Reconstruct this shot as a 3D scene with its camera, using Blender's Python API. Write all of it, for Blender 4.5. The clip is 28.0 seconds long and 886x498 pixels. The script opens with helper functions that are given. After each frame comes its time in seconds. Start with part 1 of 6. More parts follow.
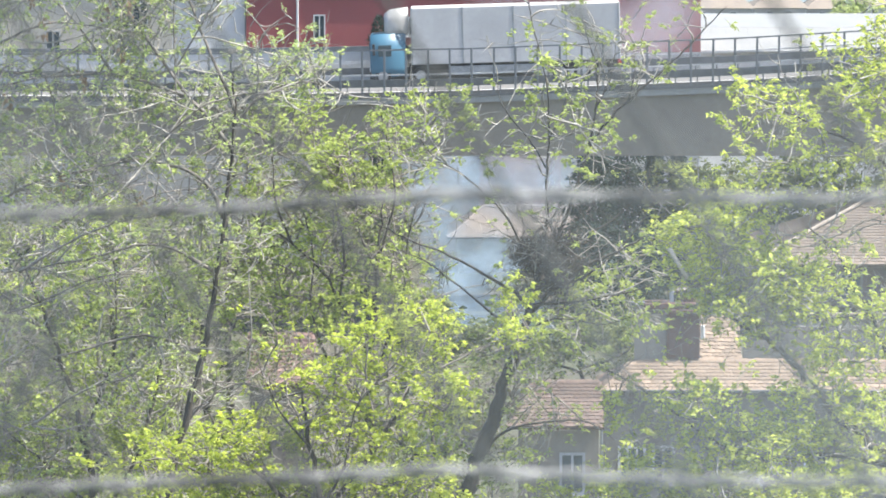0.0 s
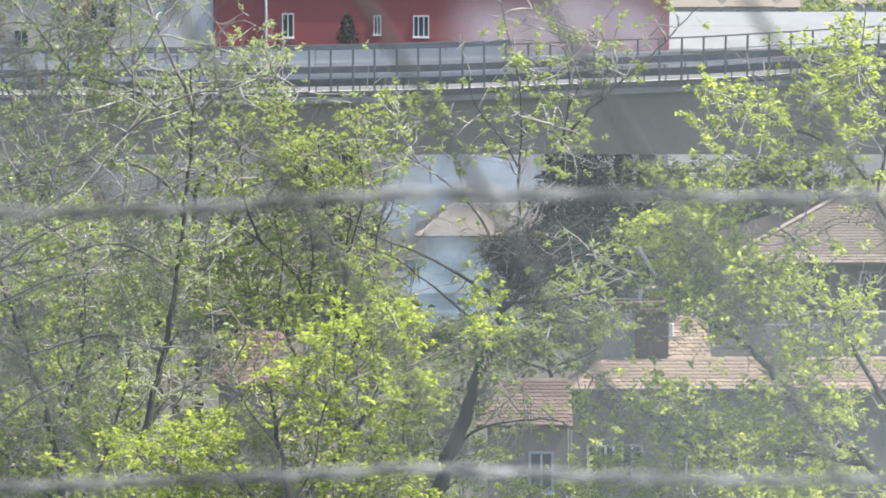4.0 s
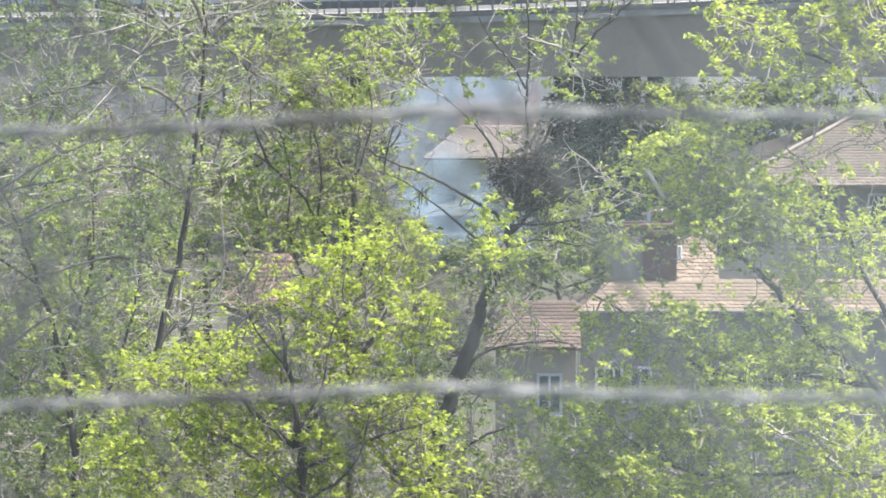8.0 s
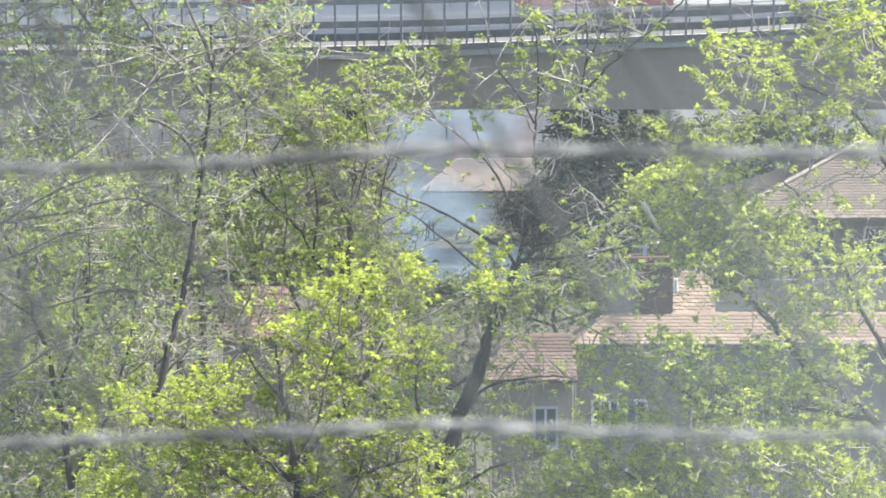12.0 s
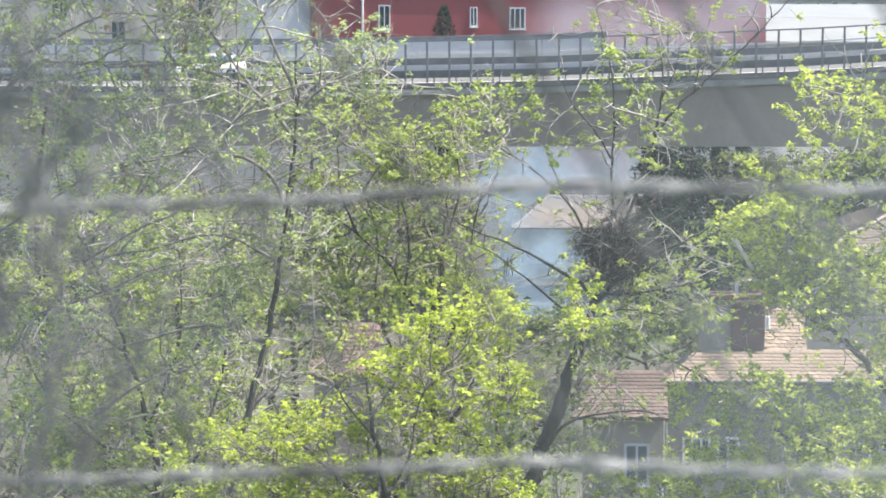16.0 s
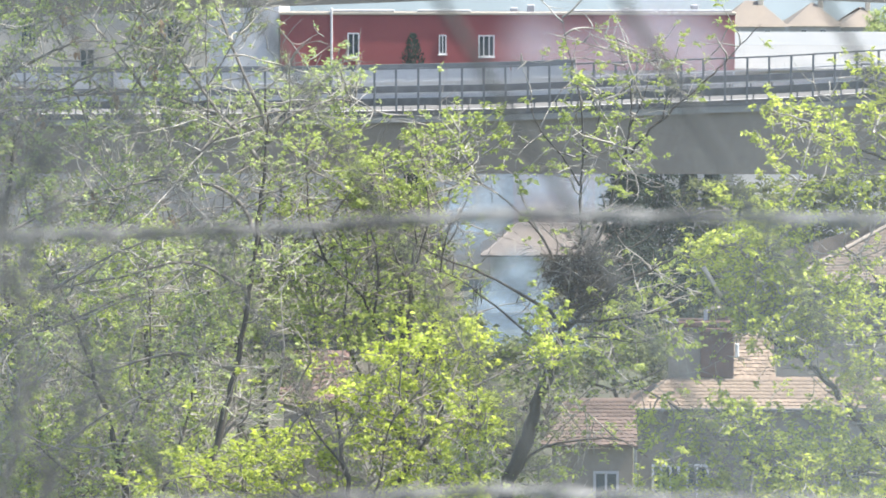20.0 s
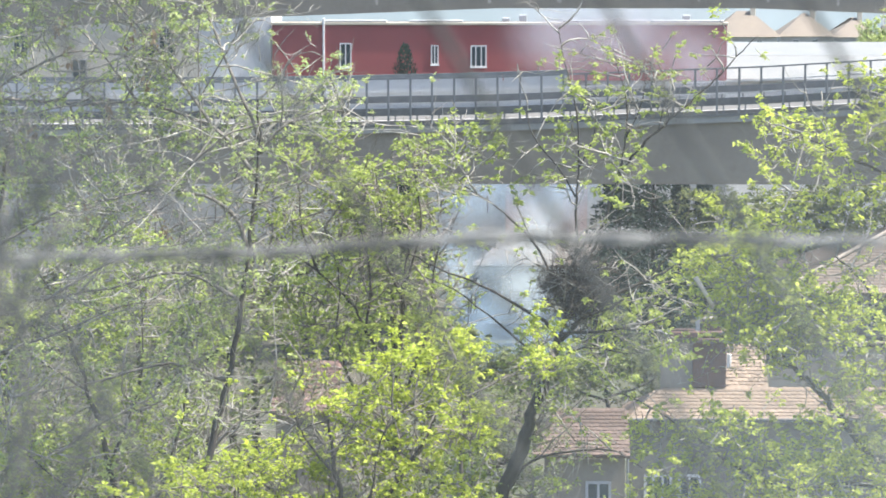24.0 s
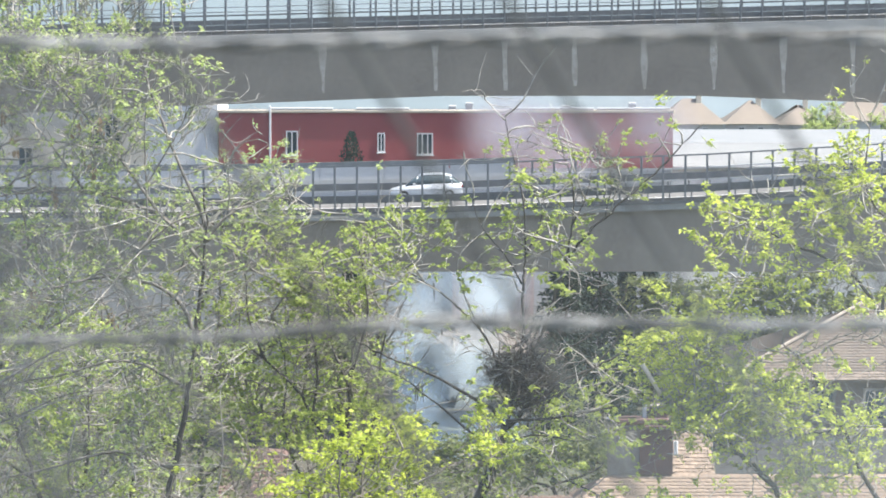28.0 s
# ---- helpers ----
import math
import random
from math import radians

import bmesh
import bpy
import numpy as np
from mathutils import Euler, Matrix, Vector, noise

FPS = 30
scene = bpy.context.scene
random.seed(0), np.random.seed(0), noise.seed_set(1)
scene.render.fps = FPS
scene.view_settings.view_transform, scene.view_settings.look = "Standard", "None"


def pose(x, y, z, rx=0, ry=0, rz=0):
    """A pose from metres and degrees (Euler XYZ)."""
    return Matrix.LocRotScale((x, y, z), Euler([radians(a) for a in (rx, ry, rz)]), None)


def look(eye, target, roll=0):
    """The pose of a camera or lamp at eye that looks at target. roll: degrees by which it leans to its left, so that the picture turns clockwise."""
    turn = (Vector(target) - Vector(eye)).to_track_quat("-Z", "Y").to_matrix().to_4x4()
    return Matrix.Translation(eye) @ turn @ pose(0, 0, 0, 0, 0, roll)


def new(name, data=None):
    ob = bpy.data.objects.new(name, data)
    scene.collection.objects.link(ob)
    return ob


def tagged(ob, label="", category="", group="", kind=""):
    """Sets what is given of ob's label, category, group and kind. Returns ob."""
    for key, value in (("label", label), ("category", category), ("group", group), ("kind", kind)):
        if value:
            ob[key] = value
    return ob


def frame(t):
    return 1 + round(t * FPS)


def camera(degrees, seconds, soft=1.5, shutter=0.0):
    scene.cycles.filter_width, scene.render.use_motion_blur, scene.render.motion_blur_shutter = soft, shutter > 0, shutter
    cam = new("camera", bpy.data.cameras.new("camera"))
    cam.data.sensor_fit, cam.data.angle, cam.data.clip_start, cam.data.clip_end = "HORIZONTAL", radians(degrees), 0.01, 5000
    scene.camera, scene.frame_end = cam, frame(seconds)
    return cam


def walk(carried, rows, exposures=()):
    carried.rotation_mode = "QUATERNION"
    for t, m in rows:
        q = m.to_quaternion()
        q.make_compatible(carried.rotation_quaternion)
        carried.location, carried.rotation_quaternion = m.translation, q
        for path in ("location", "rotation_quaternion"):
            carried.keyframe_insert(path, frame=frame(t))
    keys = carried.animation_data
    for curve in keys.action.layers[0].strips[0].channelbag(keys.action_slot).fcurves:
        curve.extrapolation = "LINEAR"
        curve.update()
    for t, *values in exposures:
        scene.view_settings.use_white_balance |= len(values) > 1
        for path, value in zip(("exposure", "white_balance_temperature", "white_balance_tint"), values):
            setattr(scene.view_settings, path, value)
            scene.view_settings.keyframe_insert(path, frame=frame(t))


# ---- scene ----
# The camera stands on a hillside behind a wire fence, and pans by hand.
cam = camera(12.0, 28.0, soft=1.8)
cam.data.dof.use_dof = True
cam.data.dof.focus_distance = 110.0
cam.data.dof.aperture_fstop = 36.0
PATH = [
    (0, pose(0.0102, 0, 19.9959, 83.2958, 0.000, 0.3764)),
    (0.5, pose(0.0102, 0, 19.9957, 83.4186, 0.000, 0.1383)),
    (1, pose(0.0097, 0, 19.9955, 83.5107, 0.000, 0.0614)),
    (1.5, pose(0.0100, 0, 19.9954, 83.6258, 0.000, 0.0614)),
    (2, pose(0.0099, 0, 19.9953, 83.5951, 0.000, 0.1383)),
    (2.5, pose(0.0102, 0, 19.9953, 83.5337, 0.000, 0.1075)),
    (4.5, pose(0.0082, 0, 19.9961, 83.1269, 0.000, -0.1075)),
    (5, pose(0.0079, 0, 19.9957, 82.9428, 0.000, -0.1459)),
    (5.5, pose(0.0073, 0, 19.9951, 82.7893, 0.000, -0.0999)),
    (6, pose(0.0058, 0, 19.9950, 82.6819, 0.000, -0.0999)),
    (6.5, pose(0.0048, 0, 19.9946, 82.6206, 0.000, -0.0538)),
    (7, pose(0.0044, 0, 19.9942, 82.4902, 0.000, 0.0154)),
    (7.5, pose(0.0039, 0, 19.9941, 82.3292, 0.000, 0.0614)),
    (8, pose(0.0037, 0, 19.9944, 82.2219, 0.000, 0.0614)),
    (8.5, pose(0.0035, 0, 19.9942, 82.1529, 0.000, 0.0384)),
    (9, pose(0.0033, 0, 19.9943, 82.0380, 0.000, 0.0077)),
    (9.5, pose(0.0030, 0, 19.9944, 81.9077, 0.000, -0.0307)),
    (10, pose(0.0029, 0, 19.9949, 81.9996, 0.000, -0.0845)),
    (10.5, pose(0.0026, 0, 19.9948, 82.1376, 0.000, 0.0307)),
    (11, pose(0.0029, 0, 19.9951, 82.3445, 0.000, 0.0538)),
    (11.5, pose(0.0032, 0, 19.9956, 82.4595, 0.000, 0.0307)),
    (12, pose(0.0046, 0, 19.9962, 82.6666, 0.000, 0.0077)),
    (12.5, pose(0.0051, 0, 19.9964, 83.0962, 0.000, 0.2535)),
    (14.5, pose(0.0026, 0, 19.9965, 83.2727, 0.000, 1.1520)),
    (15, pose(0.0029, 0, 19.9963, 83.1269, 0.000, 1.2749)),
    (15.5, pose(0.0021, 0, 19.9964, 83.1039, 0.000, 1.3440)),
    (16, pose(0.0024, 0, 19.9962, 83.1653, 0.000, 1.2595)),
    (16.5, pose(0.0019, 0, 19.9966, 83.2727, 0.000, 1.1213)),
    (17, pose(0.0019, 0, 19.9967, 83.3418, 0.000, 0.9524)),
    (17.5, pose(0.0021, 0, 19.9967, 83.4493, 0.000, 0.9063)),
    (18, pose(0.0027, 0, 19.9964, 83.5798, 0.000, 0.9293)),
    (18.5, pose(0.0032, 0, 19.9966, 83.6489, 0.000, 0.9063)),
    (19, pose(0.0032, 0, 19.9965, 83.6719, 0.000, 0.8833)),
    (19.5, pose(0.0032, 0, 19.9966, 83.6105, 0.000, 0.8833)),
    (20, pose(0.0033, 0, 19.9967, 83.5414, 0.000, 0.8372)),
    (20.5, pose(0.0040, 0, 19.9973, 83.4953, 0.000, 0.8372)),
    (21, pose(0.0050, 0, 19.9985, 83.4723, 0.000, 0.8525)),
    (21.5, pose(0.0057, 0, 19.9991, 83.5184, 0.000, 0.9293)),
    (23.5, pose(0.0013, 0, 20.0013, 83.6335, 0.000, 0.8218)),
    (24, pose(0.0015, 0, 20.0012, 83.6796, 0.000, 0.7297)),
    (24.5, pose(0.0015, 0, 20.0010, 83.7410, 0.000, 0.7297)),
    (25, pose(0.0013, 0, 20.0009, 83.8255, 0.000, 0.7297)),
    (25.5, pose(0.0007, 0, 20.0011, 84.0021, 0.000, 0.6606)),
    (26, pose(0.0004, 0, 20.0009, 84.7855, 0.000, 0.3994)),
    (26.5, pose(0.0002, 0, 20.0005, 85.1388, 0.000, 0.0999)),
    (27, pose(0.0000, 0, 20.0000, 85.0467, 0.000, 0.0154)),
    (27.5, pose(-0.0001, 0, 20.0000, 84.8854, 0.000, -0.0000)),
    (28, pose(-0.0002, 0, 20.0000, 84.8700, 0.000, -0.0000)),
]

walk(cam, PATH, exposures=[(0.0, 1.55), (1.0, 1.46), (2.0, 1.34), (5.0, 1.27), (6.0, 1.30), (7.0, 1.47), (21.5, 1.5), (24.0, 1.52), (25.0, 1.42), (28.0, 1.42)])

# Daylight: a high sun to the right, clear sky.
SUN_EL, SUN_AZ = radians(60), radians(96)
world = bpy.data.worlds.new("sky")
scene.world = world
world.use_nodes = True
wn = world.node_tree.nodes
sky = wn.new("ShaderNodeTexSky")
sky.sky_type = "NISHITA"
sky.sun_disc = False
sky.sun_elevation, sky.sun_rotation = SUN_EL, SUN_AZ
sky.dust_density = 2.0
wn["Background"].inputs[1].default_value = 0.14
world.node_tree.links.new(sky.outputs[0], wn["Background"].inputs[0])
sun = new("sun", bpy.data.lights.new("sun", "SUN"))
sun.data.energy, sun.data.angle, sun.data.color = 5.0, radians(0.53), (1.0, 0.95, 0.86)
sun_way = Vector((math.sin(SUN_AZ) * math.cos(SUN_EL), math.cos(SUN_AZ) * math.cos(SUN_EL), math.sin(SUN_EL)))
sun.matrix_world = look(sun_way * 300, (0, 0, 0))


# ---- materials ----
def nodes_of(name):
    m = bpy.data.materials.new(name)
    m.use_nodes = True
    nt = m.node_tree
    return m, nt, nt.nodes["Principled BSDF"]


def surface(name, base, other=None, scale=1.0, rough=0.7, metal=0.0, bump=0.2, fine=30.0, per_piece=0.0, local=True, stretch=(1, 1, 1)):
    """Two tones mixed by a coarse noise, mottled by a fine one, with relief."""
    m, nt, p = nodes_of(name)
    N, L = nt.nodes.new, nt.links.new
    other = other or tuple(c * 0.72 for c in base)
    src = N("ShaderNodeTexCoord").outputs["Object"] if local else N("ShaderNodeNewGeometry").outputs["Position"]
    mp = N("ShaderNodeMapping")
    mp.inputs["Scale"].default_value = stretch
    L(src, mp.inputs[0])
    big, small = N("ShaderNodeTexNoise"), N("ShaderNodeTexNoise")
    big.inputs["Scale"].default_value, small.inputs["Scale"].default_value = scale, fine
    big.inputs["Detail"].default_value, small.inputs["Detail"].default_value = 6, 4
    L(mp.outputs[0], big.inputs["Vector"])
    L(mp.outputs[0], small.inputs["Vector"])
    ramp = N("ShaderNodeValToRGB")
    ramp.color_ramp.elements[0].position, ramp.color_ramp.elements[1].position = 0.35, 0.65
    ramp.color_ramp.elements[0].color, ramp.color_ramp.elements[1].color = (*other, 1), (*base, 1)
    L(big.outputs[0], ramp.inputs[0])
    mix = N("ShaderNodeMix")
    mix.data_type, mix.blend_type = "RGBA", "MULTIPLY"
    mix.inputs["Factor"].default_value = 0.35
    L(ramp.outputs[0], mix.inputs["A"])
    L(small.outputs[0], mix.inputs["B"])
    col = mix.outputs["Result"]
    if per_piece:
        info, mul, hsv = N("ShaderNodeObjectInfo"), N("ShaderNodeMapRange"), N("ShaderNodeHueSaturation")
        mul.inputs["To Min"].default_value, mul.inputs["To Max"].default_value = 1 - per_piece, 1 + per_piece
        L(info.outputs["Random"], mul.inputs["Value"])
        L(mul.outputs[0], hsv.inputs["Value"])
        L(col, hsv.inputs["Color"])
        col = hsv.outputs[0]
    L(col, p.inputs["Base Color"])
    p.inputs["Roughness"].default_value, p.inputs["Metallic"].default_value = rough, metal
    if bump:
        b = N("ShaderNodeBump")
        b.inputs["Strength"].default_value, b.inputs["Distance"].default_value = bump, 0.02
        L(small.outputs[0], b.inputs["Height"])
        L(b.outputs[0], p.inputs["Normal"])
    return m


def leaf_material(name, tones, glow=0.5):
    """Thin leaves that let the sun through; each leaf has its own tone."""
    m, nt, p = nodes_of(name)
    N, L = nt.nodes.new, nt.links.new
    geo, ramp = N("ShaderNodeNewGeometry"), N("ShaderNodeValToRGB")
    e = ramp.color_ramp.elements
    e[0].color, e[1].color = (*tones[0], 1), (*tones[-1], 1)
    for i, c in enumerate(tones[1:-1]):
        e.new((i + 1) / (len(tones) - 1)).color = (*c, 1)
    L(geo.outputs["Random Per Island"], ramp.inputs[0])
    tr, mix = N("ShaderNodeBsdfTranslucent"), N("ShaderNodeMixShader")
    hue = N("ShaderNodeHueSaturation")
    hue.inputs["Value"].default_value, hue.inputs["Saturation"].default_value = 1.55, 1.05
    L(ramp.outputs[0], p.inputs["Base Color"])
    L(ramp.outputs[0], hue.inputs["Color"])
    L(hue.outputs[0], tr.inputs[0])
    p.inputs["Roughness"].default_value = 0.55
    p.inputs["Specular IOR Level"].default_value = 0.2
    mix.inputs[0].default_value = glow
    L(p.outputs[0], mix.inputs[1])
    L(tr.outputs[0], mix.inputs[2])
    L(mix.outputs[0], nt.nodes["Material Output"].inputs[0])
    return m


def glass_material(name, tint=(0.05, 0.07, 0.08)):
    m, nt, p = nodes_of(name)
    p.inputs["Base Color"].default_value = (*tint, 1)
    p.inputs["Roughness"].default_value = 0.08
    p.inputs["Specular IOR Level"].default_value = 0.4
    return m


def veil_material():
    """An added see-through sheet, stronger in patches, that scatters light as a haze veil."""
    m, nt, p = nodes_of("haze veil")
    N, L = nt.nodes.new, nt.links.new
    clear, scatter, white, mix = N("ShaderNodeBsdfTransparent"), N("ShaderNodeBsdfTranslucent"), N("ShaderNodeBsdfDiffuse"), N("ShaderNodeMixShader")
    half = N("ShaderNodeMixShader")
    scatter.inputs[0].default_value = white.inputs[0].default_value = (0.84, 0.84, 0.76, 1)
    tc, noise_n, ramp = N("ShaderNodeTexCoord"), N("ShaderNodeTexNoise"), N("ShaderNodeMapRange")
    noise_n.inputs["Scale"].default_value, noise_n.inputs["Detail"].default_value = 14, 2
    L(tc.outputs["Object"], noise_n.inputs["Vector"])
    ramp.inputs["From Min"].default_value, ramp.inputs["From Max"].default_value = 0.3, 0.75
    ramp.inputs["To Min"].default_value, ramp.inputs["To Max"].default_value = VEIL_RANGE
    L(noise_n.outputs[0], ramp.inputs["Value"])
    # patches where the added haze is laid on thicker
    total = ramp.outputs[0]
    for spot, radius, thick in VEIL_SPOTS:
        off, span, patch, add = N("ShaderNodeVectorMath"), N("ShaderNodeVectorMath"), N("ShaderNodeMapRange"), N("ShaderNodeMath")
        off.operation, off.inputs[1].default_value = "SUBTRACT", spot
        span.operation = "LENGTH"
        patch.interpolation_type = "SMOOTHSTEP"
        patch.inputs["From Min"].default_value, patch.inputs["From Max"].default_value = 0.0, radius
        patch.inputs["To Min"].default_value, patch.inputs["To Max"].default_value = thick, 0.0
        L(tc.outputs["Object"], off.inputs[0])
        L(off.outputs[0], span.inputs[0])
        L(span.outputs["Value"], patch.inputs["Value"])
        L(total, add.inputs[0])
        L(patch.outputs[0], add.inputs[1])
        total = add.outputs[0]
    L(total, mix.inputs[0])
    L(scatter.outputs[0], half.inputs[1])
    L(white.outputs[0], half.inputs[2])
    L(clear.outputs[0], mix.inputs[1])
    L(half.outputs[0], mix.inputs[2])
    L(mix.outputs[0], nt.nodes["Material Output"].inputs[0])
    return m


def smoke_material(name="smoke", dense=0.6, rim=0.05, thin=(-0.1, 0.65), tone=(0.15, 0.21, 0.28)):
    """Thin smoke: each puff is densest in its middle and ragged at its rim."""
    m, nt, p = nodes_of(name)
    N, L = nt.nodes.new, nt.links.new
    clear, scatter, white, half, mix = N("ShaderNodeBsdfTransparent"), N("ShaderNodeBsdfTranslucent"), N("ShaderNodeBsdfDiffuse"), N("ShaderNodeMixShader"), N("ShaderNodeMixShader")
    scatter.inputs[0].default_value = white.inputs[0].default_value = (*tone, 1)
    # Shading normal held towards the sun, so each puff looks lit all over.
    way = N("ShaderNodeCombineXYZ")
    way.inputs[0].default_value, way.inputs[1].default_value, way.inputs[2].default_value = 0.45, -0.45, 0.77
    L(way.outputs[0], white.inputs["Normal"])
    half.inputs[0].default_value = 0.75
    tc, flat, length, fall, n1, mul = N("ShaderNodeTexCoord"), N("ShaderNodeVectorMath"), N("ShaderNodeVectorMath"), N("ShaderNodeMapRange"), N("ShaderNodeTexNoise"), N("ShaderNodeMath")
    flat.operation, flat.inputs[1].default_value = "MULTIPLY", (1, 0, 1)
    length.operation, mul.operation = "LENGTH", "MULTIPLY"
    L(tc.outputs["Object"], flat.inputs[0])
    L(flat.outputs[0], length.inputs[0])
    fall.interpolation_type = "SMOOTHSTEP"
    fall.inputs["From Min"].default_value, fall.inputs["From Max"].default_value = rim, 0.95
    fall.inputs["To Min"].default_value, fall.inputs["To Max"].default_value = dense, 0.0
    L(length.outputs["Value"], fall.inputs["Value"])
    n1.inputs["Scale"].default_value, n1.inputs["Detail"].default_value = 1.8, 5
    L(tc.outputs["Object"], n1.inputs["Vector"])
    rag = N("ShaderNodeMapRange")
    rag.inputs["From Min"].default_value, rag.inputs["From Max"].default_value = thin
    L(n1.outputs[0], rag.inputs["Value"])
    L(fall.outputs[0], mul.inputs[0])
    L(rag.outputs[0], mul.inputs[1])
    L(mul.outputs[0], mix.inputs[0])
    L(scatter.outputs[0], half.inputs[1])
    L(white.outputs[0], half.inputs[2])
    L(clear.outputs[0], mix.inputs[1])
    L(half.outputs[0], mix.inputs[2])
    L(mix.outputs[0], nt.nodes["Material Output"].inputs[0])
    return m


# Strength of the added haze, and patches placed to brighten parts of the view.
VEIL_RANGE = (0.034, 0.078)
VEIL_SPOTS = (((0.043, 0.0, 19.932), 0.056, 0.205), ((-0.044, 0.0, 19.968), 0.034, 0.055), ((-0.046, 0.0, 19.935), 0.032, 0.06))
CONCRETE = surface("concrete", (0.265, 0.235, 0.19), (0.228, 0.20, 0.163), 0.35, 0.85, bump=0.3, fine=6)
CONCRETE_PALE = surface("pale concrete", (0.35, 0.35, 0.33), (0.28, 0.28, 0.265), 0.5, 0.85, bump=0.3, fine=6)
STAIN = surface("lime streak", (0.46, 0.43, 0.37), (0.36, 0.33, 0.275), 2.5, 0.9, bump=0.1, fine=8)
ASPHALT = surface("asphalt", (0.14, 0.14, 0.138), (0.105, 0.105, 0.103), 0.4, 0.9, fine=12)
# Steel tone lifted to stand in for distance haze on the railings.
STEEL_DARK = surface("dark steel paled for haze", (0.15, 0.165, 0.18), (0.115, 0.127, 0.14), 2, 0.6, 0.1, 0.1)
RAIL_GREY = surface("dull grey guard rail", (0.125, 0.132, 0.14), (0.09, 0.096, 0.103), 1.5, 0.6, 0.2, 0.1)
ROOF_GREY = surface("grey gravel roof", (0.085, 0.09, 0.095), (0.065, 0.07, 0.075), 0.6, 0.95, fine=5)
PANEL_GREY = surface("grey barrier panel", (0.47, 0.48, 0.485), (0.40, 0.41, 0.415), 0.3, 0.7, fine=5)
# Pale blotches in the colour stand in for sun glints along the strands.
WIRE = surface("wire with painted glints", (0.34, 0.34, 0.33), (0.05, 0.05, 0.048), 20, 0.7, 0.0, 0.1, 300)
WIRE_DARK = surface("dark wire", (0.045, 0.05, 0.048), (0.03, 0.033, 0.032), 60, 0.8, 0.0, 0.1, 300)
STALK = surface("dry stalk", (0.125, 0.122, 0.112), (0.08, 0.08, 0.073), 40, 0.9, fine=200)
STEEL = surface("galvanised steel", (0.42, 0.44, 0.46), (0.3, 0.31, 0.33), 3, 0.42, 0.8, 0.1)
RED = surface("red render", (0.37, 0.088, 0.09), (0.33, 0.076, 0.08), 0.3, 0.8, fine=8)
WHITE = surface("white render", (0.76, 0.77, 0.78), (0.68, 0.69, 0.70), 0.4, 0.8, fine=8)
CREAM = surface("cream render", (0.62, 0.55, 0.45), (0.54, 0.48, 0.39), 0.4, 0.85, fine=8)
CREAM_PALE = surface("pale cream render", (0.60, 0.56, 0.48), (0.53, 0.49, 0.42), 0.4, 0.85, fine=8)
GREY_WALL = surface("weathered grey plaster", (0.31, 0.29, 0.25), (0.20, 0.187, 0.165), 0.7, 0.9, fine=8)
RIDGE = surface("mortared ridge tile", (0.30, 0.26, 0.22), (0.22, 0.19, 0.16), 3, 0.9, fine=14)
BROWN_WALL = surface("brown plaster darkened for shade", (0.21, 0.165, 0.14), (0.15, 0.12, 0.10), 0.6, 0.9, fine=8)
# Pink holds the veil of smoke over the wall, put into the colour.
PINK = surface("pink render paled as by smoke", (0.50, 0.40, 0.39), (0.43, 0.34, 0.33), 0.4, 0.85, fine=8)
BRICK = surface("dull red brickwork", (0.135, 0.08, 0.068), (0.10, 0.062, 0.054), 1.5, 0.9, fine=10)
TILE = surface("clay tile", (0.285, 0.215, 0.155), (0.20, 0.15, 0.11), 1.2, 0.85, fine=14, per_piece=0.28)
# Tile tone paled: haze and smoke put into the colour.
TILE_FAR = surface("pale roof tile", (0.27, 0.235, 0.215), (0.21, 0.185, 0.17), 0.5, 0.85)
TILE_OLD = surface("old brown tile", (0.20, 0.16, 0.125), (0.145, 0.115, 0.092), 0.8, 0.85, fine=14, per_piece=0.25)
TILE_BROWN = surface("brown-red old tile", (0.14, 0.094, 0.073), (0.09, 0.064, 0.052), 0.9, 0.9, fine=14, per_piece=0.3)
TERRACOTTA = surface("terracotta tile", (0.19, 0.115, 0.095), (0.12, 0.08, 0.068), 2.5, 0.85, fine=14, per_piece=0.35)
# Far houses: distance haze put into wall and roof colours.
FAR_WALL = surface("pale render with painted haze", (0.52, 0.52, 0.50), (0.46, 0.46, 0.44), 0.2, 0.9, fine=2)
FAR_TILE = surface("roof tile with painted haze", (0.225, 0.19, 0.155), (0.185, 0.16, 0.135), 0.3, 0.9, fine=2)
SHEET_WHITE = surface("grey-white sheet", (0.225, 0.23, 0.225), (0.19, 0.197, 0.195), 0.3, 0.6, fine=4)
WHITE_PAINT = surface("white paint", (0.8, 0.8, 0.8), (0.74, 0.74, 0.74), 2, 0.45, bump=0.05)
GLASS = glass_material("window glass")
BARK = surface("bark", (0.085, 0.075, 0.065), (0.045, 0.04, 0.034), 3, 0.95, bump=0.6, fine=22, stretch=(1, 1, 0.3))
BARK_MID = surface("grey twig bark", (0.27, 0.245, 0.215), (0.13, 0.115, 0.10), 4, 0.85, bump=0.4, fine=26)
BARK_GREY = surface("greyish twig bark", (0.40, 0.385, 0.35), (0.19, 0.18, 0.155), 4, 0.85, bump=0.4, fine=26)
BARK_PALE = surface("pale twig bark", (0.40, 0.385, 0.35), (0.19, 0.175, 0.155), 4, 0.8, bump=0.4, fine=26)
DRY = leaf_material("dry brown leaf", [(0.26, 0.19, 0.13), (0.20, 0.14, 0.095), (0.32, 0.25, 0.17)], 0.3)
DEAD = surface("dry twigs", (0.085, 0.07, 0.06), (0.05, 0.042, 0.036), 6, 0.95, bump=0.3)
LEAF = leaf_material("young leaf", [(0.195, 0.244, 0.075), (0.277, 0.336, 0.088), (0.352, 0.406, 0.109), (0.099, 0.134, 0.049)], 0.45)
